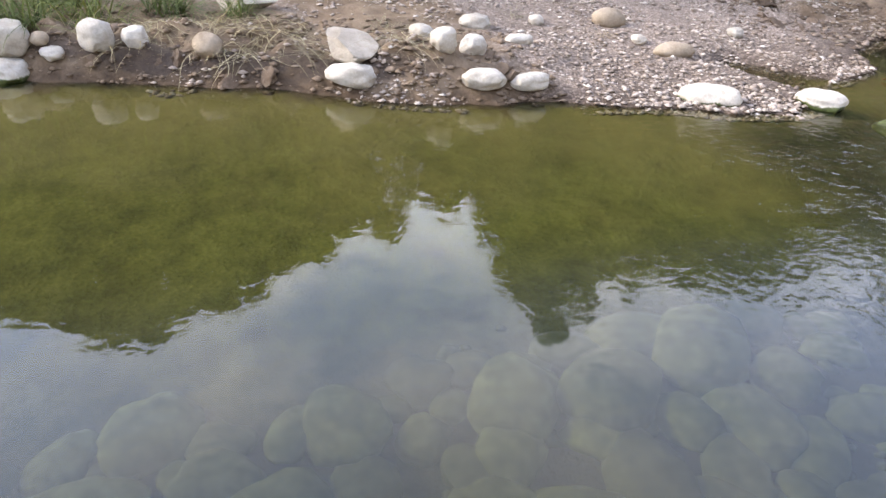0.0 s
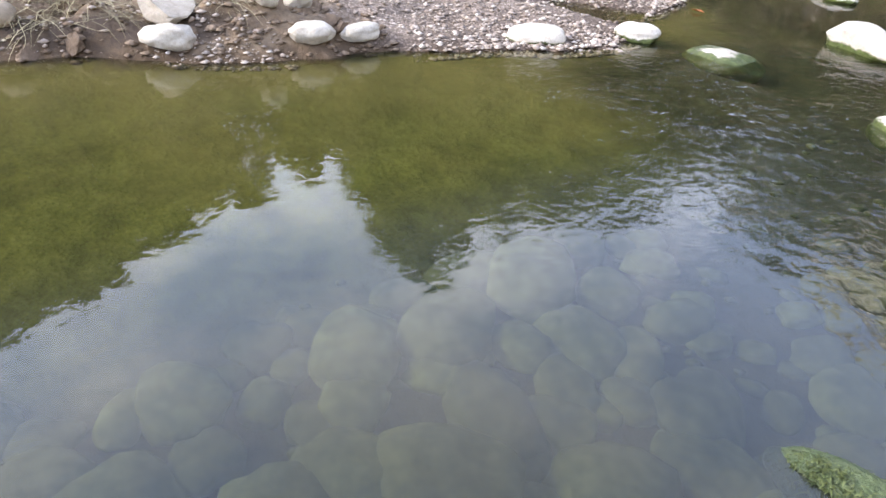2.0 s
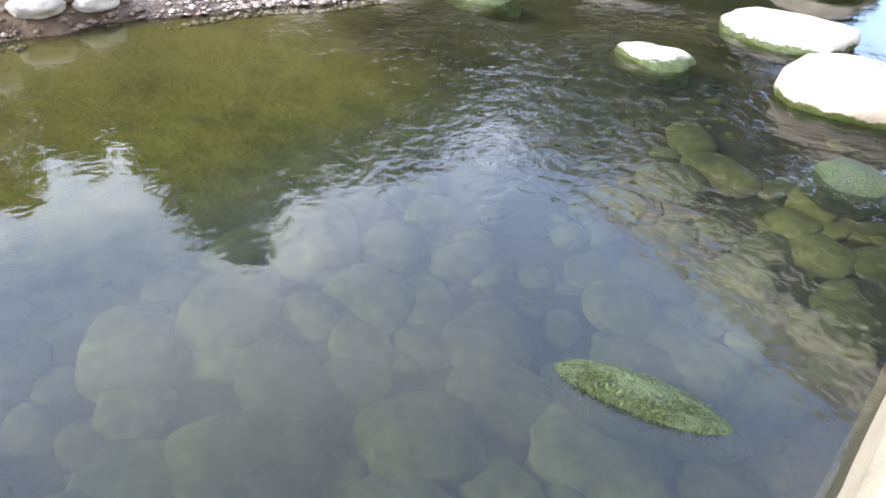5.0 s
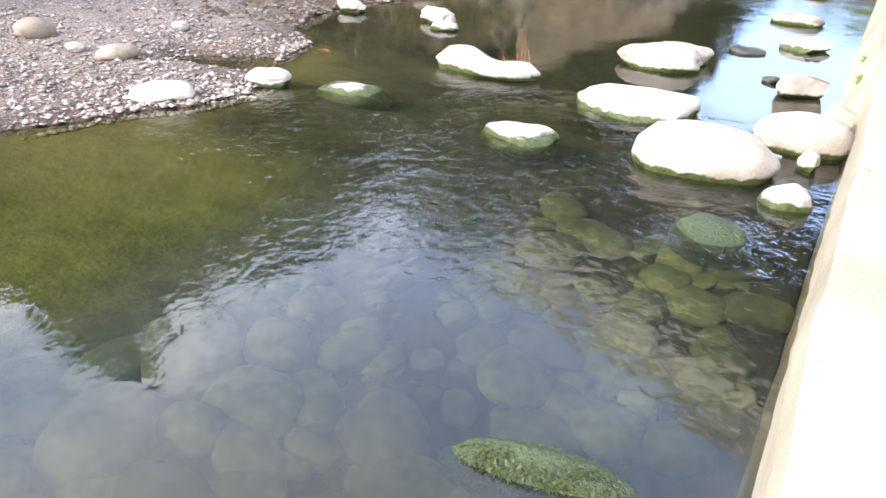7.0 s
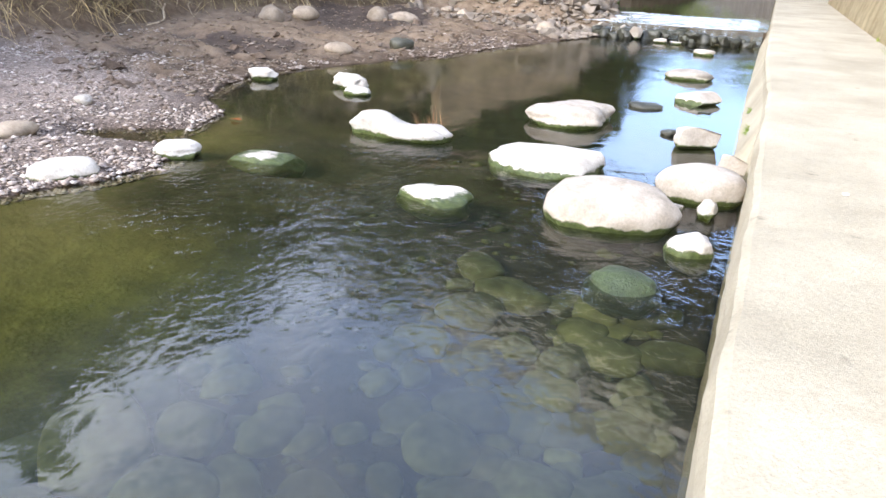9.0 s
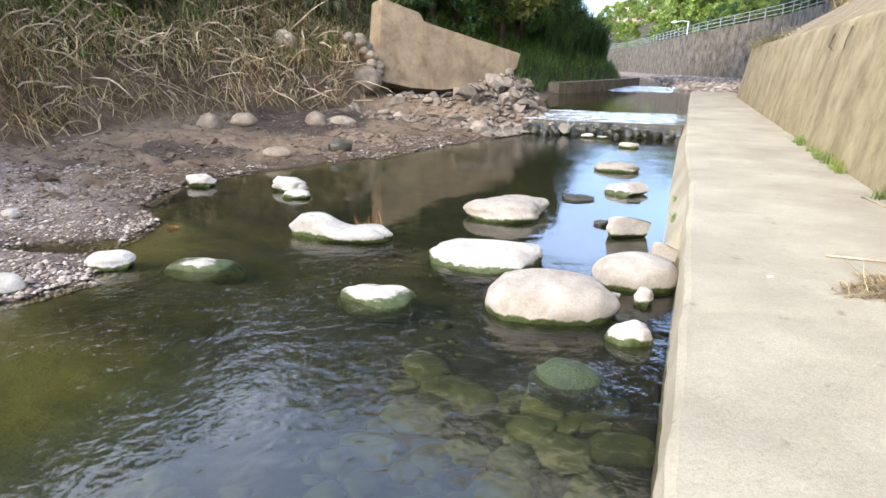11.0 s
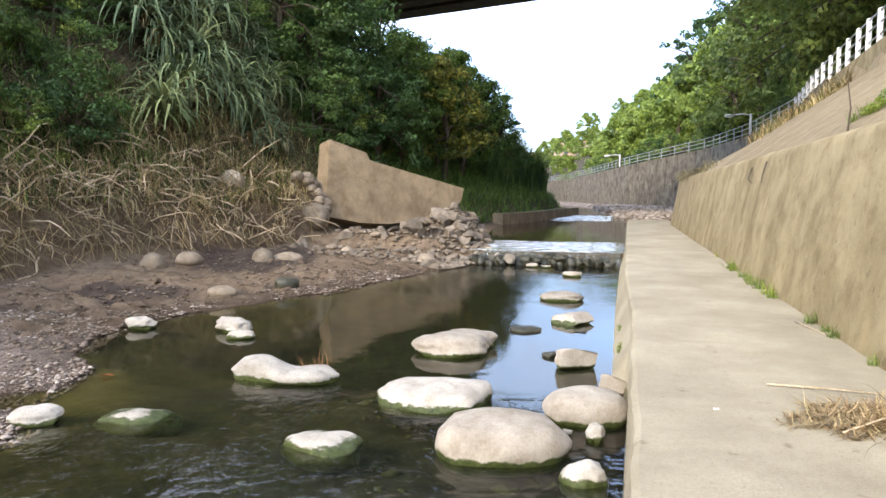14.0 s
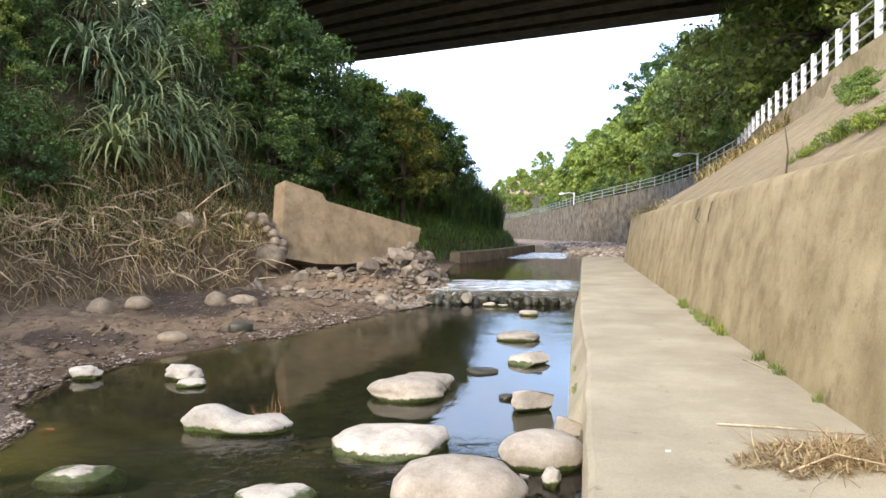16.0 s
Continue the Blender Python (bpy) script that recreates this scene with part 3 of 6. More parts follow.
deepmask = np.maximum(step(-0.16, -0.30, GZ) * (1 - 0.6 * step(2.4, 1.4, GY) * step(-2.0, -2.5, GX)) * (GY < 16), 0.9 * step(2.4, 3.2, GY) * step(-4.3, -3.5, GX) * (GZ < -0.02) * (GY < 16))
sandmask = step(2.1, 2.3, GX) * step(0.3, -0.3, GX - interp(GY, RAIL_Y, RAIL_X)) * (GY < 40)
damp = 1.7 * np.exp(-(((GX + 7.45) / 1.0) ** 2 + ((GY - 12.7) / 1.7) ** 2)) + 0.9 * np.exp(-(((GX + 7.2) / 1.0) ** 2 + ((GY - 8.6) / 0.7) ** 2)) + 0.62 * step(0.02, 0.2, gd) * step(0.6, 0.25, gd) * step(1.6, 0.9, GY)
deepmask = np.maximum(deepmask, step(-2.5, -1.9, GX) * (GZ < -0.02) * (GY < 6))
deepmask = np.maximum(deepmask, 0.7 * step(4.2, 5.2, GY) * step(-0.02, -0.08, GZ) * (GY < 16))
damp = damp + 0.75 * np.clip(fbm(GX * 0.6, GY * 1.5, 1.5, 3, 21) - 0.1, 0, 1) * step(0.5, 1.2, gd) * step(4.5, 7, GY) * step(18, 15, GY)
for nm, arr in (("sand", sandmask), ("damp", np.clip(damp, 0, 1)), ("deep", deepmask), ("gravel", np.clip(gravel, 0, 1)), ("soil", soil), ("bed", bedmask)):
    at = me.attributes.new(nm, "FLOAT", "POINT")
    at.data.foreach_set("value", np.ascontiguousarray(arr.ravel(), np.float32))
tagged(new("ground", me), "brown dirt and gravel river bank with algae-covered bed", "ground", kind="structure")


def water_sheet(name, x0, x1, y0, y1, z, s, riffles, label):
    xs_, ys_ = np.arange(x0, x1 + s, s), np.arange(y0, y1 + s, s)
    X_, Y_ = np.meshgrid(xs_, ys_)
    idx = np.arange(X_.size).reshape(X_.shape)
    q = np.stack([idx[:-1, :-1], idx[:-1, 1:], idx[1:, 1:], idx[1:, :-1]], -1).reshape(-1, 4)
    md = fast_mesh(name, np.stack([X_, Y_, np.full(X_.shape, z)], -1).reshape(-1, 3), q, M_WATER, True)
    a = md.attributes.new("riffle", "FLOAT", "POINT")
    a.data.foreach_set("value", np.ascontiguousarray(riffles(X_, Y_).ravel(), np.float32))
    # also cut back where the bridge's dark underside mirrors near the ledge
    a = md.attributes.new("depth", "FLOAT", "POINT")
    a.data.foreach_set("value", np.ascontiguousarray((step(-2.7, -1.9, X_) * (0.4 * step(4.4, 3.2, Y_) + 0.6 * step(2.9, 1.7, Y_ + 0.35 * (X_ + 0.6)))).ravel(), np.float32))
    ob = tagged(new(name, md), label, "water", kind="structure")
    ob.visible_shadow = False
    return ob


def riffle_low(x, y):
    centre = 3.75 + 0.22 * (x + 1.5)
    brink = 5.2 + 0.22 * (x + 1.8)
    r = 1.35 * np.exp(-(np.maximum(centre - y, 0) ** 2) / 2.3) * step(brink + 0.35, brink - 0.2, y) * step(-4.5, -3.9, x)
    r = r + 0.9 * np.exp(-(((x + 0.2) ** 2) / 0.10 + (y - 3.4) ** 2 / 0.15))
    return np.clip(r + 0.012 + 0.32 * step(7, 12, y), 0, 1.35)


water_sheet("water_lower", -14, 0.15, -22, FALL_Y - 0.2, 0.0, 0.25, riffle_low, "clear shallow green river water")
water_sheet("water_upper", -42, 9, FALL_Y, 150, POOL, 0.5, lambda x, y: 0.04 + 1.6 * np.exp(-((y - 17.6) ** 2) / 3.0) + 1.2 * np.exp(-((y - 41) ** 2) / 9), "river water above the small fall")

# ---------------------------------------------------------------- ledge and walls
def prism(name, ys, profile, material, rough=0.0, seed=0, smooth=False):
    """A long wall: the same section (x, z points) at each y, moved by its own offset."""
    r = np.random.default_rng(seed)
    verts, faces, k = [], [], len(profile(ys[0]))
    for y in ys:
        for (x, z) in profile(y):
            verts.append((x + rough * r.normal(), y, z + rough * 0.6 * r.normal()))
    for i in range(len(ys) - 1):
        for j in range(k):
            a, b = i * k + j, i * k + (j + 1) % k
            faces.append((a, b, b + k, a + k))
    bm = bmesh.new()
    vs = [bm.verts.new(v) for v in verts]
    for f in faces:
        bm.faces.new([vs[q] for q in f])
    bm.faces.new(vs[:k])
    bm.faces.new(vs[-k:][::-1])
    return finish(name, bm, material, smooth)


def ledge_edge(y):
    return float(interp(y, [-20, 0, 4.2, 5.8, 7.6, 8.8, 9.6, 14, 25, 34], [0.03, 0.035, 0.07, 0.08, 0.085, 0.055, 0.02, 0.01, 0.02, 0.06])) + 0.006 * math.sin(y * 2.1) + 0.006 * math.sin(y * 5.3 + 1)


def ledge_foot(y):
    return float(interp(y, [-20, 0, 3.7, 5.8, 6.05, 10, 14, 34], [0.0, 0.01, 0.02, 0.05, -0.09, -0.125, -0.12, -0.12]))


ys = [-22, -10, -5] + list(np.arange(-3, 16, 0.12)) + list(np.arange(16, 34.6, 0.6))
me = prism("ledge", ys, lambda y: [(ledge_foot(y) - 0.03, -0.6), (ledge_foot(y), 0.02), (ledge_edge(y) - 0.03, 0.30), (ledge_edge(y) - 0.012, 0.395), (ledge_edge(y) + 0.02, 0.418), (0.3, 0.42), (1.0, 0.425), (1.9, 0.43), (1.9, -0.6)], M_LEDGE, 0.003, 3)
tagged(new("ledge", me), "pale worn concrete walkway ledge above the water", "walkway", kind="structure")

ys = [-22, -10] + list(np.arange(-4, 29.6, 0.4))
me = prism("wall_east", ys, lambda y: [(1.70, 0.2), (1.70, 0.44), (1.86, 1.3), (2.02, 2.10 + 0.003 * y), (2.05, 2.17 + 0.003 * y), (2.13, 2.22 + 0.003 * y), (2.32, 2.24 + 0.003 * y), (2.6, 0.2)], M_WALL, 0.004, 5, True)
tagged(new("wall_east", me), "tan stained battered concrete retaining wall", "wall", kind="structure")

ys = list(np.arange(29.0, 60, 1.5)) + list(np.arange(60, 165, 3.0))
me = prism("wall_far", ys, lambda y: [(float(interp(y, RAIL_Y, RAIL_X)) - a, float(interp(y, RAIL_Y, RAIL_Z)) + b if top else 0.0) for a, b, top in ((0.55, 0, 0), (0.30, -0.05, 1), (0.28, 0.12, 1), (-2.7, 0.12, 1), (-2.7, 0, 0))], M_OLDWALL, 0.0, 6)
tagged(new("wall_far", me), "dark streaked old concrete river wall", "wall", kind="structure")

ys = list(np.arange(30.0, 48.1, 1.0))
me = prism("wall_kerb", ys, lambda y: [(float(shore(y)) + 0.12, 0.0), (float(shore(y)) + 0.10, 0.78), (float(shore(y)) - 0.35, 0.80), (float(shore(y)) - 0.35, 0.0)], M_SLAB, 0.01, 8)
tagged(new("wall_kerb", me), "low brown concrete kerb wall along the river", "wall", kind="structure")

# ---------------------------------------------------------------- the broken slab on the bank
SLAB_O, SLAB_U = Vector((-6.4, 18.3, 0.8)), Vector((0.7071, 0.7071, 0.0))
SLAB_N = Vector((0.6898, -0.6898, 0.2199))
SLAB_V = SLAB_N.cross(SLAB_U)
outline = [(-1.62, 2.40), (-0.56, 2.06), (-0.47, 1.82), (1.0, 1.44), (2.54, 1.04), (2.40, 0.67), (1.9, 0.16), (-0.12, 0.0), (-0.95, 0.05), (-1.95, 0.25), (-1.88, 0.72)]
bm = bmesh.new()
front = [bm.verts.new(SLAB_O + SLAB_U * u + SLAB_V * v) for u, v in outline]
back = [bm.verts.new(SLAB_O + SLAB_U * (u - 0.12) + SLAB_V * v - SLAB_N * 0.5) for u, v in outline]
bm.faces.new(front)
bm.faces.new(back[::-1])
for i in range(len(front)):
    j = (i + 1) % len(front)
    bm.faces.new((front[i], back[i], back[j], front[j]))
bmesh.ops.bevel(bm, geom=[e for e in bm.edges], offset=0.012, segments=2, affect="EDGES", clamp_overlap=True)
me = finish("concrete_slab", bm, M_SLAB)
tagged(new("concrete_slab", me), "big broken slab of brown concrete wall leaning on rubble", "concrete slab")

# ---------------------------------------------------------------- the road bridge
B_Z = 15.0


def near_edge(x):
    return 23.2 - 0.50 * x


def far_edge(x):
    return 47.0 - 0.225 * x


bridge = tagged(new("road_bridge"), "dark concrete girder road bridge over the river", "bridge")
X0, X1 = -46.0, 36.0


def deck_strip(name, f0, f1, z0, z1, material, label=""):
    """A beam that runs with the bridge, between two fractions of its width."""
    bm = bmesh.new()
    ring = []
    for x in (X0, X1):
        n_, f_ = near_edge(x), far_edge(x)
        a, b = n_ + (f_ - n_) * f0, n_ + (f_ - n_) * f1
        ring.append([bm.verts.new((x, q, z)) for q, z in ((a, z0), (b, z0), (b, z1), (a, z1))])
    for k in range(4):
        bm.faces.new((ring[0][k], ring[0][(k + 1) % 4], ring[1][(k + 1) % 4], ring[1][k]))
    bm.faces.new(ring[0][::-1])
    bm.faces.new(ring[1])
    return part(name, finish(name, bm, material), bridge, label)


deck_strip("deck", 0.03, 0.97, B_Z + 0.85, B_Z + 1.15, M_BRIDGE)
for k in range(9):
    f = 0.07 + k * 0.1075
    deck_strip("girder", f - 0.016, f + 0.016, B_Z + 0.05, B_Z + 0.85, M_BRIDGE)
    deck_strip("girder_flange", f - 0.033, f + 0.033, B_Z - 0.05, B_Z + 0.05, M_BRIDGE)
deck_strip("fascia", 0.0, 0.03, B_Z, B_Z + 1.2, M_FASCIA_SUNLIT, "edge beam coloured pale for the sunlight on it")
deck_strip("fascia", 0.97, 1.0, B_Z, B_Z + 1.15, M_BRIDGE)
deck_strip("parapet", 0.004, 0.022, B_Z + 1.2, B_Z + 2.8, M_PARAPET, "streaky olive-brown parapet, darker than the beam below")
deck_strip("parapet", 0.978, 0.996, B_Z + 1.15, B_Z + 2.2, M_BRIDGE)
for x in (-45.2, 35.2):
    bm = bmesh.new()
    box(bm, x - 0.8, x + 0.8, near_edge(x) + 0.4, far_edge(x) - 0.4, float(land(x, near_edge(x) + 3)) - 3.0, B_Z - 0.05)
    part("abutment", finish("abutment", bm, M_BRIDGE), bridge)

# ---------------------------------------------------------------- railing on the path
def rail_at(y):
    return Vector((float(interp(y, RAIL_Y, RAIL_X)) - 0.02, y, float(interp(y, RAIL_Y, RAIL_Z)) + 0.10))


railing = tagged(new("railing"), "white concrete posts with grey metal rails along the path", "railing")
bm = bmesh.new()
box(bm, -0.065, 0.065, -0.065, 0.065, -0.5, 1.02)
bmesh.ops.bevel(bm, geom=bm.edges[:], offset=0.015, segments=2, affect="EDGES")
post_me = finish("post", bm, M_PAINT)
bm = bmesh.new()
tube(bm, [(0, 0, -0.3), (0, 0, 0.98)], [0.045, 0.045], 8)
slim_me = finish("post", bm, M_RAIL)
y, posts = 9.3, []
while y < 41:
    posts.append((y, post_me))
    y += 1.45
while y < 150:
    posts.append((y, slim_me))
    y += 2.2
for y, md in posts:
    part("post", md, railing).location = rail_at(y)
for h in (0.28, 0.62, 0.95):
    bm = bmesh.new()
    tube(bm, [rail_at(q) + Vector((0, 0, h)) for q in [p for p, _ in posts]], [0.028] * len(posts), 6)
    part("rail", finish("rail", bm, M_RAIL), railing)
bm = bmesh.new()
rings = []
for p in [rail_at(q) for q, _ in posts if q < 42]:
    rings.append([bm.verts.new(p + Vector(o)) for o in ((-0.14, 0, -0.75), (0.14, 0, -0.75), (0.14, 0, 0.0), (-0.14, 0, 0.0))])
for s, t in zip(rings, rings[1:]):
    for k in range(4):
        bm.faces.new((s[k], s[(k + 1) % 4], t[(k + 1) % 4], t[k]))
part("plinth", finish("plinth", bm, M_WALL), railing, "tan concrete plinth")


def street_lamp(y, h=1.65):
    base = rail_at(y) + Vector((-0.05, 0.3, -0.1))
    lamp = tagged(new("street_lamp"), "low white street lamp with arm beside the railing", "street lamp", "lamps along the path")
    lamp.location = base
    bm = bmesh.new()
    tube(bm, [(0, 0, -0.3), (0, 0, h)], [0.10, 0.08], 10)
    part("pole", finish("pole", bm, M_PAINT), lamp)
    bm = bmesh.new()
    tube(bm, [(0, 0, h - 0.1), (-0.6, -0.2, h - 0.02), (-1.2, -0.4, h - 0.12)], [0.05, 0.045, 0.04], 8)
    arm = part("arm", finish("arm", bm, M_PAINT), lamp)
    bm = bmesh.new()
    tube(bm, [(-1.1, -0.37, h - 0.1), (-1.35, -0.45, h - 0.16), (-1.75, -0.58, h - 0.18)], [0.06, 0.14, 0.08], 10)
    part("lamp_head", finish("lamp_head", bm, M_PAINT, True), arm)


for y in (51.5, 83.0):
    street_lamp(y)


# ---------------------------------------------------------------- stones
def stone_mesh(name, seed, material, bumps=0.12, sides=2, square=0.0, sink=0.0, cuts=0):
    """A water-worn stone about one metre across in each direction."""
    r = np.random.default_rng(seed)
    bm = bmesh.new()
    bmesh.ops.create_icosphere(bm, subdivisions=sides + 1, radius=0.5)
    off = Vector(r.random(3) * 50)
    planes = [(Vector(r.normal(0, 1, 3)).normalized(), r.uniform(0.15, 0.33)) for _ in range(cuts)]
    for v in bm.verts:
        c = v.co.copy()
        if square:
            m_ = max(abs(c.x), abs(c.y), abs(c.z))
            c = c.lerp(c * (0.45 / m_), square)
        c *= 1 + bumps * (noise.noise(c * 2.2 + off) + 0.45 * noise.noise(c * 5.5 + off))
        if sink and c.z > 0:
            c.z *= 1 - sink * max(0, 1 - (c.x * c.x) / 0.03)
        for nrm, dist in planes:
            over = c.dot(nrm) - dist
            if over > 0:
                c -= nrm * over * 0.92
        v.co = c
    return finish(name, bm, material, not cuts)


def put_stone(mesh, x, y, z, sx, sy, sz, turn, label, group="", name="stone", category="stone", tilt=0.0):
    ob = new(name, mesh)
    ob.matrix_world = pose(x, y, z, tilt, 0, turn) @ Matrix.Diagonal((sx, sy, sz, 1))
    return tagged(ob, label, category, group)


ROUND = [stone_mesh("stone", 10 + k, M_STONE, 0.22, 3, 0.2) for k in range(6)]
FINE = [stone_mesh("stone", 30 + k, M_STONE, 0.22, 3, 0.28) for k in range(4)]
TAN = [stone_mesh("stone", 41 + k, M_TANSTONE, 0.08, 3, 0.22) for k in range(2)]
BANK = [stone_mesh("stone", 50 + k, M_GREYSTONE, 0.16) for k in range(6)]
BLOCK = [stone_mesh("stone", 70 + k, M_RUBBLE, 0.20, 2, 0.4, cuts=9) for k in range(6)]
FLATROCK = stone_mesh("stone", 78, M_TANSTONE, 0.22, 3, 0.5, cuts=8)
BED = [stone_mesh("stone", 90 + k, M_BEDSTONE, 0.30, 2, 0.2) for k in range(6)]
WET = [stone_mesh("stone", 120 + k, M_WETSTONE, 0.26, 2, 0.25, cuts=4 * (k % 2)) for k in range(4)]
PALE = [stone_mesh("stone", 110 + k, M_TANSTONE, 0.16, 3, 0.25, cuts=7) for k in range(3)]

BEIGE = [stone_mesh("stone", 126 + k, M_TANSTONE, 0.2, 3, 0.3) for k in range(3)]
CRUMPLE = [stone_mesh("stone", 160 + k, M_STONE, 0.38, 3, 0.25) for k in range(3)]
mossy = stone_mesh("stone", 141, M_DARKMOSS, 0.2, 3, 0.2)
IN_RIVER = "pale stones standing in the river"
heart = stone_mesh("stone", 24, M_STONE, 0.16, 3, 0.2)
for v in heart.vertices:
    x_ = v.co.x
    v.co.z *= (1 - 0.55 * math.exp(-(((x_ - 0.07) / 0.17) ** 2))) * (1.0 if x_ < 0 else 1 - 0.35 * min(1, x_ / 0.3))
    v.co.y += 0.22 * math.exp(-(((x_ + 0.25) / 0.25) ** 2)) + 0.30 * max(0, x_ - 0.1)
put_stone(heart, -2.86, 5.32, 0.04, 1.0, 0.40, 0.32, 4, "long white saddle-shaped stone with a dipped middle in the river", IN_RIVER)
put_stone(FINE[0], -1.43, 5.13, 0.005, 0.92, 0.68, 0.26, -4, "broad flat white stone with green algae skirt", IN_RIVER)
put_stone(TAN[0], -0.73, 4.17, 0.06, 0.86, 0.60, 0.38, 16, "largest smooth grey-white boulder beside the ledge", IN_RIVER, "boulder")
put_stone(TAN[1], -0.25, 4.95, 0.07, 0.62, 0.44, 0.31, 8, "smooth grey rounded stone against the ledge", IN_RIVER)
put_stone(PALE[0], -0.06, 5.42, 0.12, 0.26, 0.34, 0.24, 5, "small pale angular block against the ledge", IN_RIVER)
put_stone(FINE[3], -1.87, 4.0, -0.045, 0.54, 0.42, 0.22, -20, "low white stone just above the water", IN_RIVER)
put_stone(ROUND[0], -0.19, 3.86, -0.01, 0.26, 0.23, 0.26, 20, "small white stone with mossy sides", IN_RIVER)
put_stone(CRUMPLE[0], -0.17, 4.52, 0.04, 0.11, 0.10, 0.15, 0, "crumpled white stone scrap by the ledge", IN_RIVER)
put_stone(PALE[2], -0.35, 4.55, 0.03, 0.07, 0.06, 0.08, 0, "tiny white stone chip", IN_RIVER)
put_stone(ROUND[1], -3.40, 4.16, -0.075, 0.60, 0.40, 0.24, 10, "green algae stone with a white top", IN_RIVER)
put_stone(ROUND[2], -4.00, 3.85, 0.04, 0.36, 0.24, 0.17, 35, "white stone at the gravel edge", IN_RIVER)
put_stone(ROUND[3], -4.22, 3.05, 0.04, 0.46, 0.26, 0.20, 55, "white stone with a dark wet side at the gravel edge", IN_RIVER)
put_stone(BEIGE[0], -1.70, 6.75, 0.06, 0.80, 0.60, 0.27, 10, "flat pale stone of a pair", IN_RIVER)
put_stone(BEIGE[1], -1.58, 7.10, 0.06, 0.56, 0.42, 0.22, -10, "pale stone behind its flat twin", IN_RIVER)
put_stone(PALE[0], -0.40, 6.42, 0.07, 0.50, 0.42, 0.30, 30, "pale pointed stone near the ledge", IN_RIVER)
put_stone(WET[3], -0.70, 6.80, 0.0, 0.18, 0.14, 0.10, 0, "small dark wet stone", IN_RIVER)
put_stone(WET[0], -1.14, 8.05, 0.0, 0.38, 0.26, 0.12, 0, "low dark green stone", IN_RIVER)
put_stone(PALE[1], -0.60, 8.62, 0.04, 0.58, 0.46, 0.26, 15, "pale pointed flat stone", IN_RIVER)
put_stone(BEIGE[2], -0.93, 10.6, 0.03, 0.64, 0.5, 0.2, 0, "flat pale stone in the pool", IN_RIVER)
put_stone(BEIGE[1], -1.02, 13.75, 0.02, 0.40, 0.3, 0.16, 0, "small flat stone in the pool", IN_RIVER)
put_stone(WET[1], -0.50, 8.1, -0.02, 0.16, 0.12, 0.08, 0, "small dark stone in the pool", IN_RIVER)
# a crumpled bag-like thing, built from the stone mesh
put_stone(CRUMPLE[1], -5.62, 6.98, 0.05, 0.34, 0.22, 0.18, 20, "crumpled bluish-white bag-like lump at the water's edge", IN_RIVER)
put_stone(CRUMPLE[2], -4.45, 7.12, 0.05, 0.46, 0.30, 0.22, -15, "rough pale stone at the water's edge", IN_RIVER)
put_stone(ROUND[3], -4.16, 6.80, 0.02, 0.33, 0.22, 0.13, 10, "flat white stone in shallow water", IN_RIVER)
put_stone(mossy, -0.45, 3.25, -0.055, 0.40, 0.32, 0.24, -25, "green algae-covered stone breaking the water", IN_RIVER)
moss = stone_mesh("stone", 140, M_MOSS, 0.16, 3)
weedy = put_stone(moss, -0.52, 1.355, -0.065, 0.60, 0.19, 0.23, 16, "long green weed-covered stone breaking the water", IN_RIVER)

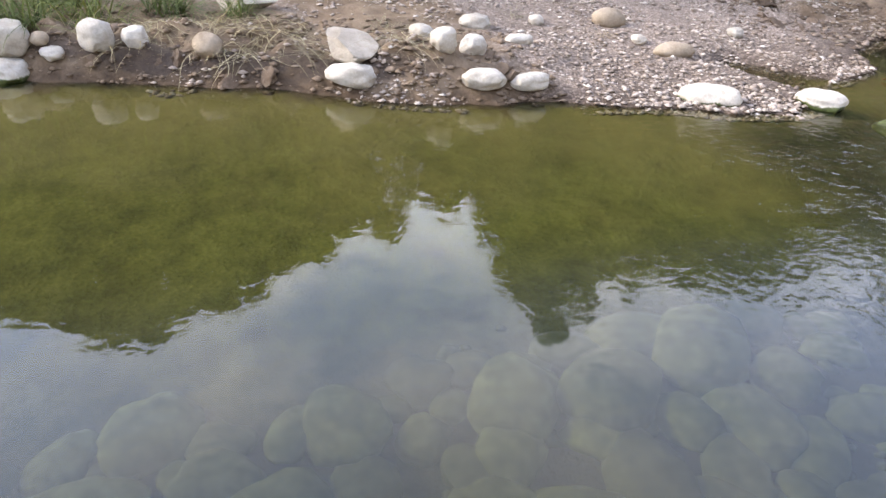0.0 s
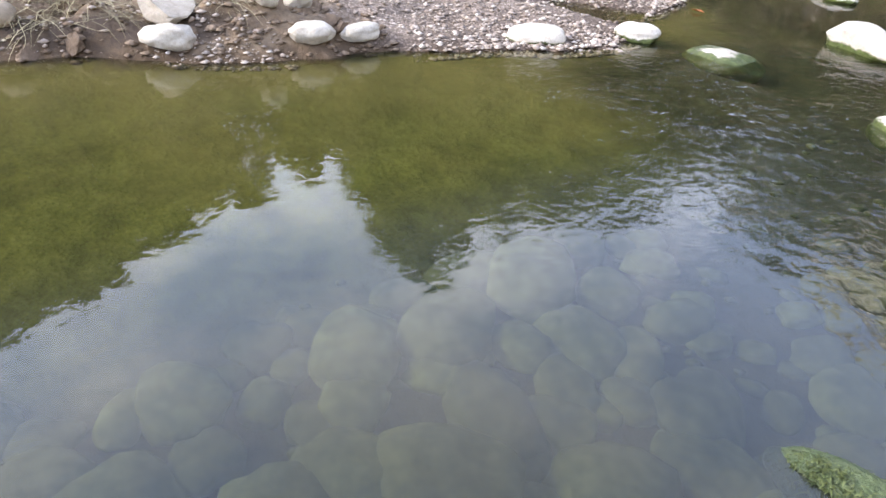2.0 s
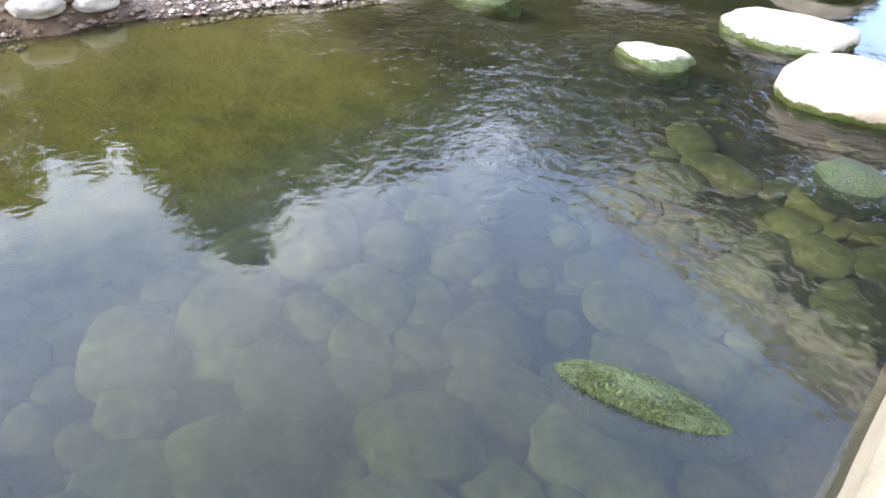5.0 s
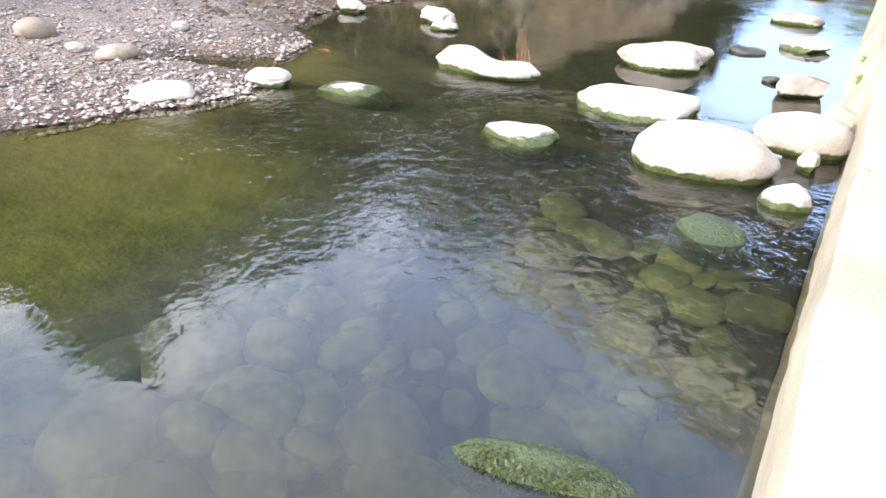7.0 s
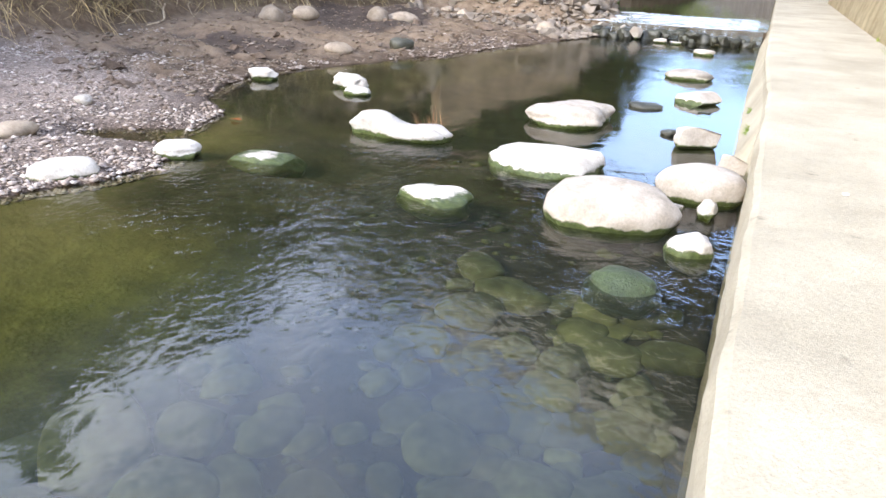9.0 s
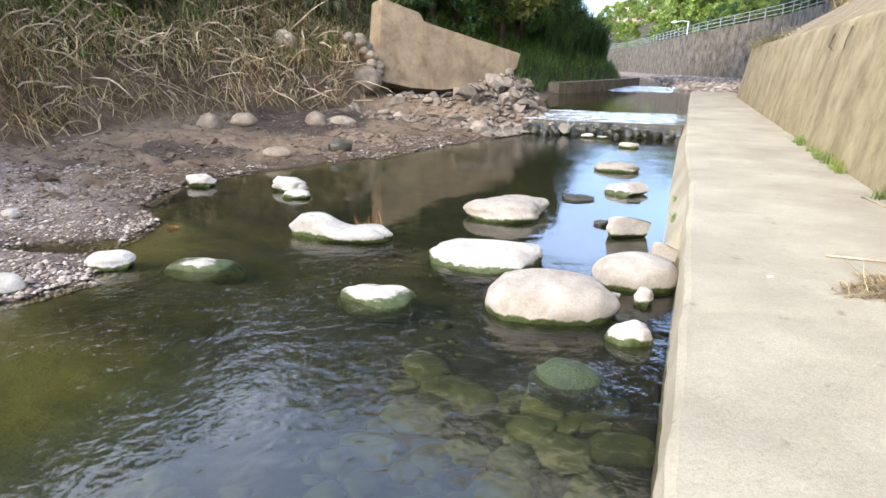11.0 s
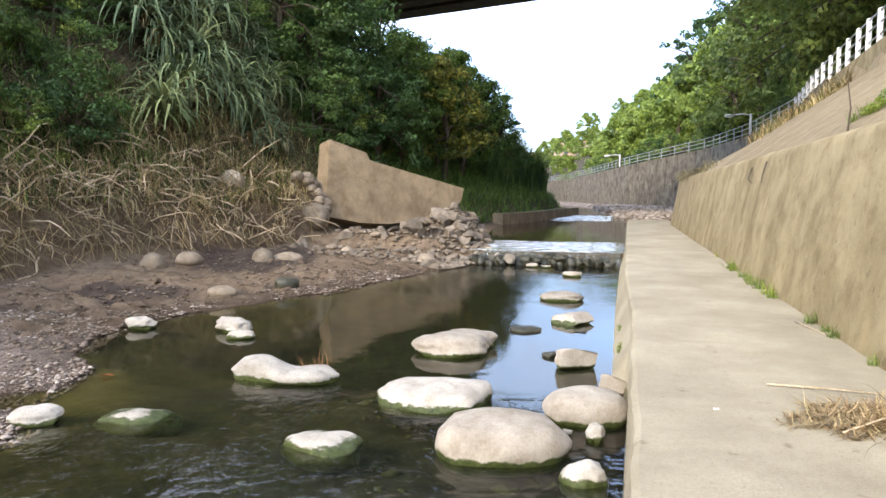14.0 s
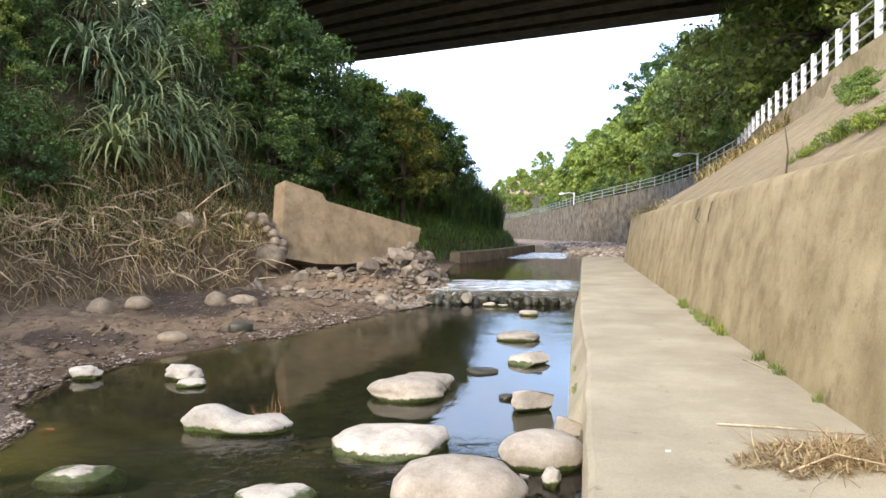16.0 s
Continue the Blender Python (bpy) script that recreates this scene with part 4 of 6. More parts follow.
ON_BANK = "stones on the muddy bank"
for k, (mesh, x, y, h, sx, sy, sz, turn, lab) in enumerate([
    (ROUND[0], -4.93, 0.55, 0.10, 0.34, 0.22, 0.17, 65, "white stone at the muddy waterline"),
    (ROUND[1], -4.64, 1.43, 0.08, 0.31, 0.22, 0.15, 80, "white rounded stone at the waterline"),
    (ROUND[2], -4.62, 1.78, 0.08, 0.31, 0.17, 0.13, 95, "white flat stone at the waterline"),
    (FLATROCK, -5.24, 0.64, 0.20, 0.62, 0.46, 0.20, 25, "angular flat-topped pale grey rock on the mud bank"),
    (ROUND[3], -4.92, 1.22, 0.10, 0.21, 0.19, 0.19, 0, "egg-shaped white stone on the bank"),
    (ROUND[4], -5.06, 1.50, 0.10, 0.23, 0.16, 0.17, 120, "white stone leaning on the bank"),
    (ROUND[5], -5.42, 2.04, 0.05, 0.24, 0.14, 0.10, 100, "flat white stone on gravel"),
    (ROUND[0], -5.90, 1.84, 0.06, 0.26, 0.20, 0.15, 60, "white stone on gravel slope"),
    (ROUND[1], -5.45, 1.21, 0.06, 0.19, 0.16, 0.13, 30, "small white stone on dirt"),
    (FINE[2], -5.90, -1.72, 0.14, 0.36, 0.30, 0.26, 10, "pale rounded stone under the grass"),
    (FINE[1], -5.72, -1.72, 0.04, 0.34, 0.26, 0.20, 0, "greenish stone at the waterline"),
    (ROUND[2], -5.74, -1.12, 0.12, 0.28, 0.22, 0.24, 30, "pale stone in the mud"),
    (ROUND[3], -5.68, -0.86, 0.10, 0.21, 0.18, 0.17, 0, "pale oval stone in the mud"),
    (ROUND[4], -5.74, -1.42, 0.02, 0.20, 0.15, 0.09, 20, "flat pale stone in the mud"),
    (BANK[4], -5.84, -1.50, 0.04, 0.16, 0.13, 0.10, 20, "small grey stone in mud"),
    (BANK[0], -5.50, -0.37, 0.08, 0.26, 0.22, 0.17, 0, "brown stone under dry straw"),
    (PALE[1], -6.50, 0.0, 0.10, 0.58, 0.40, 0.24, 70, "grey flat boulder on the bank"),
    (ROUND[5], -6.12, 2.53, 0.05, 0.17, 0.14, 0.11, 0, "pale stone on gravel slope"),
    (BANK[1], -6.10, 3.28, 0.08, 0.32, 0.28, 0.20, 80, "pale brown stone on gravel"),
    (BANK[2], -5.20, 3.40, 0.04, 0.36, 0.24, 0.15, 80, "flat brownish stone in gravel"),
    (ROUND[4], -5.72, 4.46, 0.05, 0.16, 0.14, 0.10, 0, "small pale stone on gravel"),
    (ROUND[1], -5.52, 3.25, 0.05, 0.15, 0.12, 0.09, 0, "small pale stone on gravel"),
    (BANK[2], -8.28, 10.62, 0.12, 0.50, 0.44, 0.42, 0, "round grey stone on the dirt flat"),
    (BANK[3], -7.92, 11.15, 0.10, 0.52, 0.38, 0.30, 40, "oval pale stone on the dirt flat"),
    (BANK[4], -7.20, 12.60, 0.12, 0.46, 0.42, 0.42, 0, "round stone beside dark soil"),
    (BANK[5], -6.86, 13.0, 0.06, 0.66, 0.46, 0.34, 40, "long stone beside dark soil"),
    (WET[0], -5.40, 10.2, 0.08, 0.40, 0.30, 0.24, 30, "dark wet stone at the shore"),
    (BANK[1], -5.90, 9.12, 0.05, 0.44, 0.30, 0.20, 30, "grey stone at the shore"),
]):
    put_stone(mesh, x, y, max(float(land(x, y)), -0.02) + h * 0.5, sx, sy, sz, turn, lab, ON_BANK)
q = np.random.default_rng(61)
CLOD = [stone_mesh("mud_clod", 150 + k, M_CLOD, 0.6, 2, 0.5, cuts=6) for k in range(4)]
for k in range(30):
    y = -1.2 + 2.9 * q.random()
    x = float(shore(y)) - 0.12 - 0.55 * q.random()
    s = 0.05 + 0.15 * q.random() ** 1.8
    put_stone(CLOD[k % 4], x, y, float(land(x, y)) - 0.01, s, s * q.uniform(0.6, 1), s * q.uniform(0.5, 0.9), q.uniform(0, 180), "crumbling clod of dark brown mud", "clods of the eroded mud edge", "mud_clod", "mud", q.uniform(-20, 20))
for k in range(90):
    y = q.uniform(5.2, 14.5)
    x = float(shore(y)) - 0.25 - 2.6 * q.random() ** 1.3
    s = 0.07 + 0.24 * q.random() ** 2.5
    put_stone(CLOD[k % 4], x, y, float(land(x, y)) - 0.005, s, s * q.uniform(0.6, 1), s * q.uniform(0.35, 0.7), q.uniform(0, 180), "low crumbling clod of brown earth on the dirt flat", "clods on the dirt flat", "mud_clod", "mud", q.uniform(-20, 20))

# the rounded stones on the bed
r = np.random.default_rng(21)
BEDGROUP = "algae-covered stones on the river bed"
bed_list = [(-1.33, 0.52, 0.48, 0.44), (-0.88, 0.72, 0.40, 0.36), (-1.42, 0.02, 0.46, 0.36), (-0.95, 1.30, 0.40, 0.30), (-0.72, 1.0, 0.28, 0.24), (-1.75, -0.1, 0.26, 0.22), (-1.34, 0.99, 0.26, 0.22), (-1.71, 0.25, 0.24, 0.2), (-1.69, 1.08, 0.28, 0.22), (-1.29, 1.28, 0.24, 0.18), (-0.68, 1.78, 0.36, 0.26), (-0.58, 1.12, 0.16, 0.14), (-2.02, -0.1, 0.36, 0.3), (-0.5, 3.62, 0.3, 0.22), (-0.41, 2.92, 0.32, 0.24), (-1.02, 3.18, 0.44, 0.24), (-0.15, 3.0, 0.32, 0.22), (-0.62, 2.6, 0.3, 0.26), (-0.3, 2.5, 0.34, 0.24)]
tries = 0
while len(bed_list) < 230 and tries < 20000:
    tries += 1
    x, y = r.uniform(-2.15, -0.12), r.uniform(-2.2, 3.4)
    if (y > 1.5 and x < -0.75 and r.random() < 0.8) or (y > 2.0 and x < -1.4):
        continue
    s = r.uniform(0.22, 0.52) if tries < 1500 else r.uniform(0.09, 0.26)
    if y > 1.6:
        s *= 0.7
    if all(math.hypot(x - a, y - b) > 0.29 * (s + max(c, d)) for a, b, c, d in bed_list) and (x > -2.2 or r.random() < 0.35):
        bed_list.append((x, y, s, s * r.uniform(0.65, 0.95)))
for k, (x, y, sx, sy) in enumerate(bed_list):
    put_stone(BED[k % 6], x, y, float(land(x, y)) + 0.02 * min(sx, sy) / 0.3, sx, sy, min(sx, sy) * 0.56, r.uniform(0, 180) if k > 18 else r.uniform(-20, 20), "rounded green-brown algae-covered stone under water", BEDGROUP, "cobble")

# rubble at the foot of the slab and along the shore
r = np.random.default_rng(33)
RUBBLE = "rubble below the broken slab"
for k in range(230):
    x = -3.5 - 4.2 * r.random() ** 1.3
    y = 14.2 + 6.6 * r.random()
    if y > 18.2 - 0.2 * x and x < -6:
        continue
    if x > shore(y) - 0.05:
        x = float(shore(y)) - r.uniform(0.0, 0.9)
    s = 0.10 + 0.36 * r.random() ** 1.6 + (0.2 if k % 9 == 0 else 0)
    heap = 0.55 * math.exp(-((x + 4.4) ** 2 / 1.2 + (y - 17.2) ** 2 / 1.6))
    mesh = (BLOCK if r.random() < 0.88 else BANK)[k % 6]
    put_stone(mesh, x, y, max(float(land(x, y)), 0.0) + heap * r.random() + 0.1 * s, s, s * r.uniform(0.6, 0.95), s * r.uniform(0.45, 0.8), r.uniform(0, 360), "grey angular rubble stone of the broken wall", RUBBLE, "rubble_stone", tilt=r.uniform(-25, 25))
for k in range(16):
    x, y = r.uniform(-5.2, -3.5), r.uniform(16.2, 18.2)
    s = r.uniform(0.45, 0.8)
    put_stone(BLOCK[k % 6], x, y, max(float(land(x, y)), 0.0) + r.uniform(0.05, 0.35), s, s * r.uniform(0.6, 0.95), s * r.uniform(0.5, 0.8), r.uniform(0, 360), "large jagged grey-brown block of broken wall", RUBBLE, "rubble_block", tilt=r.uniform(-35, 35))
for k in range(34):
    x, y = -8.0 - 0.9 * r.random(), 16.6 + 2.6 * r.random()
    s = r.uniform(0.25, 0.5)
    put_stone(BANK[k % 6], x + 0.3, y, float(land(x, y)) + 0.15, s, s * 0.85, s * 0.75, r.uniform(0, 360), "round stone in the washed-out gully", RUBBLE)
put_stone(BANK[1], -7.95, 16.6, float(land(-7.95, 16.6)) + 0.25, 0.85, 0.7, 0.72, 0, "large brown round boulder beside the slab", RUBBLE, "boulder")
put_stone(BANK[2], -9.45, 15.1, float(land(-9.45, 15.1)) + 0.1, 0.75, 0.6, 0.6, 0, "pale round boulder half buried in the slope", RUBBLE, "boulder")
for k in range(46):
    x = -3.5 + 3.4 * ((k + r.random()) / 46)
    s = 0.16 + 0.30 * r.random() ** 1.5
    y = FALL_Y - 0.42 + 0.10 * math.sin(x * 2.3) + 0.16 * (x + 1.7) * 0.3 + r.uniform(-0.22, 0.28)
    put_stone(WET[k % 4], x, y, r.uniform(0.0, 0.13), s * 1.2, s * 0.8, s * 0.8, r.uniform(0, 360), "wet dark stone in the small fall", "stones of the small fall", "fall_stone", tilt=r.uniform(-15, 15))
for x, y, z, a, c in ((-3.45, 15.95, 0.14, 0.55, 0.42), (-3.3, 16.35, 0.26, 0.34, 0.26), (-2.62, 15.6, 0.16, 0.34, 0.32), (-2.05, 15.25, 0.03, 0.36, 0.14), (-1.72, 15.2, 0.03, 0.26, 0.13), (-3.7, 15.6, 0.08, 0.4, 0.3), (-2.9, 15.75, 0.22, 0.2, 0.2)):
    put_stone(PALE[int(a * 100) % 3], x, y, z, a, a * 0.75, c, r.uniform(0, 360), "pale dry stone among the wet rocks of the fall", "stones of the small fall", "fall_stone")

# pebbles of the gravel shore, too many to count
def pebbles(name, n, spot, size, material, label, seed):
    q = np.random.default_rng(seed)
    base = np.array([(1, 0, 0), (0.4, 0.9, 0.1), (-0.6, 0.7, 0), (-1, -0.1, 0.1), (-0.3, -0.9, 0), (0.7, -0.7, 0.1), (0.1, 0.1, 0.75), (0, 0, -0.6)])
    tris = np.array([(0, 1, 6), (1, 2, 6), (2, 3, 6), (3, 4, 6), (4, 5, 6), (5, 0, 6), (1, 0, 7), (2, 1, 7), (3, 2, 7), (4, 3, 7), (5, 4, 7), (0, 5, 7)])
    P = spot(q, n)
    n = len(P)
    s = size[0] + (size[1] - size[0]) * q.random(n) ** 2.5
    a = q.random(n) * 6.283
    sc = np.stack([s * q.uniform(0.8, 1.3, n), s * q.uniform(0.6, 1.0, n), s * q.uniform(0.45, 0.8, n)], -1)
    loc = base[None] * sc[:, None] * q.uniform(0.8, 1.2, (n, 8, 1))
    c, d = np.cos(a)[:, None], np.sin(a)[:, None]
    rot = np.stack([loc[..., 0] * c - loc[..., 1] * d, loc[..., 0] * d + loc[..., 1] * c, loc[..., 2]], -1)
    V = rot + P[:, None]
    F = tris[None] + 8 * np.arange(n)[:, None, None]
    return tagged(new(name, fast_mesh(name, V.reshape(-1, 3), F.reshape(-1, 3), material, True)), label, "gravel", kind="stuff")


def shore_spot(q, n):
    y = q.uniform(-0.8, 8.5, n)
    d = -0.12 + 3.4 * q.random(n) ** 1.6
    keep = (fbm(shore(y) - d, y, 0.8, 3, 11) + 0.5 * step(1.5, 2.8, y) * (1 - 1.2 * step(4.6, 7, y)) > q.random(n) * 1.1 - 0.1)
    y, d = y[keep], d[keep]
    x = shore(y) - d
    return np.stack([x, y, land(x, y) + 0.004], -1)


def pebble_material(name, shades):
    m, n, l, b = shader(name, 0.85, 0.25)
    g = n.new("ShaderNodeNewGeometry")
    c = ramp(n, l, g.outputs["Random Per Island"], list(zip((0, 0.5, 0.9, 1), shades)))
    l.new(mixc(n, l, 0.4, c, ramp(n, l, noise_tex(n, l, g.outputs["Position"], 90, 4, 0.7), [(0.3, (0.5, 0.5, 0.5)), (0.7, (1.2, 1.2, 1.2))]), "MULTIPLY"), b.inputs["Base Color"])
    return m


M_PEB = pebble_material("pebbles", [(0.175, 0.138, 0.114), (0.31, 0.257, 0.217), (0.41, 0.355, 0.308), (0.55, 0.50, 0.445)])
M_BROWNPEB = pebble_material("brown_pebbles", [(0.085, 0.062, 0.046), (0.17, 0.13, 0.102), (0.26, 0.212, 0.175), (0.40, 0.35, 0.30)])
pebbles("gravel", 34000, shore_spot, (0.007, 0.036), M_PEB, "grey and white gravel along the shore", 5)


def rim_spot(q, n):
    y = q.uniform(4.8, 14.5, n)
    d = -0.06 + 2.2 * q.random(n) ** 2.2
    keep = fbm(shore(y) - d, y, 0.6, 3, 15) > q.random(n) * 0.9 - 0.35
    y, d = y[keep], d[keep]
    x = shore(y) - d
    return np.stack([x, y, np.maximum(land(x, y), -0.02) + 0.004], -1)


pebbles("gravel", 9000, rim_spot, (0.010, 0.05), M_BROWNPEB, "brown and grey gravel scattered at the edge of the dirt flat", 9)


def bed_spot(q, n):
    x, y = q.uniform(-2.4, -0.1, n), q.uniform(-2.5, 6.0, n)
    keep = (x > -1.9 + 0.4 * q.normal(0, 1, n)) | (y > 2.6)
    x, y = x[keep], y[keep]
    return np.stack([x, y, land(x, y)], -1)


pebbles("bed_cobbles", 420, bed_spot, (0.03, 0.085), M_BEDSTONE, "small algae-brown cobbles between the bed stones", 8)


def flat_spot(q, n):
    y = q.uniform(5.5, 17, n)
    x = shore(y) - 0.05 + (foot_x(y) - shore(y)) * q.random(n)
    return np.stack([x, y, land(x, y) + 0.006], -1)


def foot_x(y):
    return interp(y, FOOT_Y, FOOT_X)


pebbles("gravel", 1500, flat_spot, (0.010, 0.05), M_RUBBLE, "scattered grey stones on the dirt flat", 9)
pebbles("mud_lumps", 2200, flat_spot, (0.008, 0.05), M_LUMP, "crumbled brown lumps of dirt on the flat", 10)


def scree_spot(q, n):
    y = q.uniform(14.3, 20.5, n)
    x = shore(y) + 0.1 - 3.4 * q.random(n) ** 1.7
    return np.stack([x, y, np.maximum(land(x, y), 0.0) + 0.02], -1)


pebbles("scree", 2600, scree_spot, (0.025, 0.13), M_RUBBLE, "small grey broken stones of the collapsed wall", 13)


def edge_spot(q, n):
    y = q.uniform(-2.2, 2.0, n)
    x = shore(y) - 0.04 - 1.3 * q.random(n) ** 1.2
    return np.stack([x, y, land(x, y) + 0.004], -1)


pebbles("mud_lumps", 1500, edge_spot, (0.008, 0.05), M_LUMP, "crumbled brown lumps along the eroded mud edge", 12)


def bar_spot(q, n):
    y = 35 + 45 * q.random(n) ** 1.4
    x = interp(y, [34, 48, 80], [0.6, -1.6, -4.6]) + q.random(n) * 7
    ok = x < interp(y, RAIL_Y, RAIL_X) - 0.6
    x, y = x[ok], y[ok]
    return np.stack([x, y, land(x, y) + 0.03], -1)


pebbles("gravel", 2500, bar_spot, (0.08, 0.32), M_PEB, "grey cobbles of the gravel bar upstream", 6)

# ---------------------------------------------------------------- plants
def ribbons(n, q, base, length, width, lift, droop, segs=6, lean=None):
    """Grass blades: narrow strips that rise and bend over. base(q, n) gives where they stand."""
    P = base(q, n)
    az = q.random(n) * 6.283 if lean is None else lean + q.normal(0, 0.9, n)
    L = length[0] + (length[1] - length[0]) * q.random(n)
    w = width * q.uniform(0.6, 1.3, n)
    el = np.radians(lift[0] + (lift[1] - lift[0]) * q.random(n))
    bend = np.radians(droop[0] + (droop[1] - droop[0]) * q.random(n))
    pts, cur = [], P.copy()
    for k in range(segs + 1):
        pts.append(cur.copy())
        e = el - bend * (k / segs) ** 1.3
        a = az + 0.15 * np.sin(k + az * 5)
        cur = cur + np.stack([np.cos(e) * np.cos(a), np.cos(e) * np.sin(a), np.sin(e)], -1) * (L / segs)[:, None]
    side = np.stack([-np.sin(az), np.cos(az), np.zeros(n)], -1)
    V = np.zeros((n, segs + 1, 2, 3))
    for k in range(segs + 1):
        half = (w * (1 - 0.85 * (k / segs) ** 2))[:, None] / 2
        V[:, k, 0], V[:, k, 1] = pts[k] - side * half, pts[k] + side * half
    F = []
    for k in range(segs):
        F.append(np.stack([2 * k + 0 * np.arange(n), 2 * k + 1 + 0 * np.arange(n), 2 * k + 3 + 0 * np.arange(n), 2 * k + 2 + 0 * np.arange(n)], -1) + (2 * (segs + 1) * np.arange(n))[:, None])
    return V.reshape(-1, 3), np.concatenate(F)


def disc(radius):
    def base(q, n):
        a, d = q.random(n) * 6.283, radius * np.sqrt(q.random(n))
        return np.stack([d * np.cos(a), d * np.sin(a), np.zeros(n) - 0.03], -1)
    return base


def clump_mesh(name, seed, material, n, radius, length, width, lift, droop, segs=6):
    q = np.random.default_rng(seed)
    V, F = ribbons(n, q, disc(radius), length, width, lift, droop, segs)
    return fast_mesh(name, V, F, material, True)


SILVER = [clump_mesh("grass_clump", 200 + k, M_BLADE, 84, 0.14, (0.8, 2.0), 0.065, (35, 89), (110, 200), 8) for k in range(3)]
DEAD = [clump_mesh("dead_grass", 216 + k, M_STRAW, 50, 0.2, (0.5, 1.1), 0.04, (20, 80), (90, 200), 6) for k in range(2)]
CANE = [clump_mesh("grass_clump", 210 + k, M_CANE, 200, 0.5, (1.6, 3.0), 0.04, (72, 89), (10, 70)) for k in range(2)]
LOW = [clump_mesh("grass_tuft", 220 + k, M_TUFT, 70, 0.16, (0.2, 0.5), 0.012, (40, 88), (30, 110), 4) for k in range(3)]
LONG = [clump_mesh("grass_tuft", 224 + k, M_OLIVE, 130, 0.18, (0.4, 0.9), 0.012, (20, 70), (50, 130), 6) for k in range(2)]
STRAW = [clump_mesh("dry_grass", 230 + k, M_DULL, 80, 0.14, (0.2, 0.6), 0.007, (-5, 45), (20, 110), 6) for k in range(3)]


def leaf_cloud(q, centres, per, radii, size, corners):
    """Small leaves over the upper shells of many billows, turned outwards."""
    n = len(centres) * per
    out = q.normal(0, 1, (n, 3))
    out[:, 2] = np.where(out[:, 2] < 0, out[:, 2] * 0.5, out[:, 2])
    out /= np.linalg.norm(out, axis=1)[:, None]
    R = np.repeat(radii, per)[:, None] * (0.55 + 0.5 * q.random((n, 1)))
    C = np.repeat(centres, per, 0) + out * R * np.array([1.0, 1.0, 0.72])
    nrm = out + q.normal(0, 0.55, (n, 3)) + np.array([0, 0, 0.35])
    d = np.cross(nrm, q.normal(0, 1, (n, 3)))
    d[:, 2] -= 0.25 * np.linalg.norm(d, axis=1)
    d /= np.linalg.norm(d, axis=1)[:, None]
    o = np.cross(nrm, d)
    o /= np.linalg.norm(o, axis=1)[:, None]
    s = size * q.uniform(0.6, 1.35, n)[:, None]
    if corners == 3:
        V = np.stack([C - d * s, C + o * s * 0.55 + d * s * 0.35, C - o * s * 0.45 + d * s * 0.6], 1)
    else:
        V = np.stack([C - d * s, C + o * s * 0.42 + d * s * 0.1, C + d * s, C - o * s * 0.42 + d * s * 0.1], 1)
    return V.reshape(-1, 3), np.arange(corners * n).reshape(-1, corners)


def tree_meshes(seed, material, height, width, clumps, per, size, base=0.3, corners=3, billow=(0.07, 0.15)):
    """Trunk with limbs, and a crown of leaf clumps at the limbs' ends and along them."""
    q = np.random.default_rng(seed)
    bm = bmesh.new()
    top = Vector((q.normal(0, 0.06) * height, q.normal(0, 0.06) * height, height * 0.82))
    r0 = height * 0.022
    mid = top * 0.5 + Vector((q.normal(0, 0.03) * height, q.normal(0, 0.03) * height, 0))
    tube(bm, [(0, 0, -0.4), mid, top], [r0 * 1.3, r0 * 0.8, r0 * 0.25], 7)
    centres, spread = [], []
    for k in range(clumps):
        f = base + (1 - base) * q.random()
        a = q.random() * 6.283
        reach = width * 0.5 * (0.35 + 0.75 * q.random()) * math.sin(math.pi * min(1, 0.18 + 0.80 * (f - base) / (1 - base) + 0.05)) ** 0.6
        p = Vector((top.x * f + reach * math.cos(a), top.y * f + reach * math.sin(a), height * f * 0.97))
        if k % 3 == 0:
            s = mid.lerp(top, max(0, f * 1.2 - 0.5))
            tube(bm, [s, s.lerp(p, 0.5) + Vector((0, 0, 0.04 * height)), p], [r0 * 0.45, r0 * 0.3, r0 * 0.12], 5)
        centres.append(p)
        spread.append(width * q.uniform(*billow))
    V, F = leaf_cloud(q, np.array(centres), per, np.array(spread), size, corners)
    return finish("trunk", bm, M_BARK, True), fast_mesh("crown", V, F, material)


def plant_tree(meshes, x, y, z, turn, scale, label, group, name="tree", category="tree"):
    ob = tagged(new(name), label, category, group)
    ob.matrix_world = pose(x, y, z, 0, 0, turn) @ Matrix.Scale(scale, 4)
    part("trunk", meshes[0], ob)
    part("crown", meshes[1], ob)
    return ob


WOODS_V, WOODS_F = [], []


def into_woods(meshes, x, y, z, turn, scale):
    """Adds a tree's crown to the woods that nobody could count."""
    me = meshes[1]
    v = np.empty(len(me.vertices) * 3, np.float32)
    me.vertices.foreach_get("co", v)
    v = v.reshape(-1, 3) * scale
    c_, s_ = math.cos(radians(turn)), math.sin(radians(turn))
    v = np.stack([v[:, 0] * c_ - v[:, 1] * s_ + x, v[:, 0] * s_ + v[:, 1] * c_ + y, v[:, 2] + z], -1)
    WOODS_F.append(np.arange(len(v)).reshape(-1, 3) + sum(len(w) for w in WOODS_V))
    WOODS_V.append(v)


def put_clump(mesh, x, y, z, scale, label, category, group, name, tilt=(0, 0), turn=None):
    ob = new(name, mesh)
    ob.matrix_world = pose(x, y, z, tilt[0], tilt[1], r.uniform(0, 360) if turn is None else turn) @ Matrix.Scale(scale, 4)
    return tagged(ob, label, category, group)


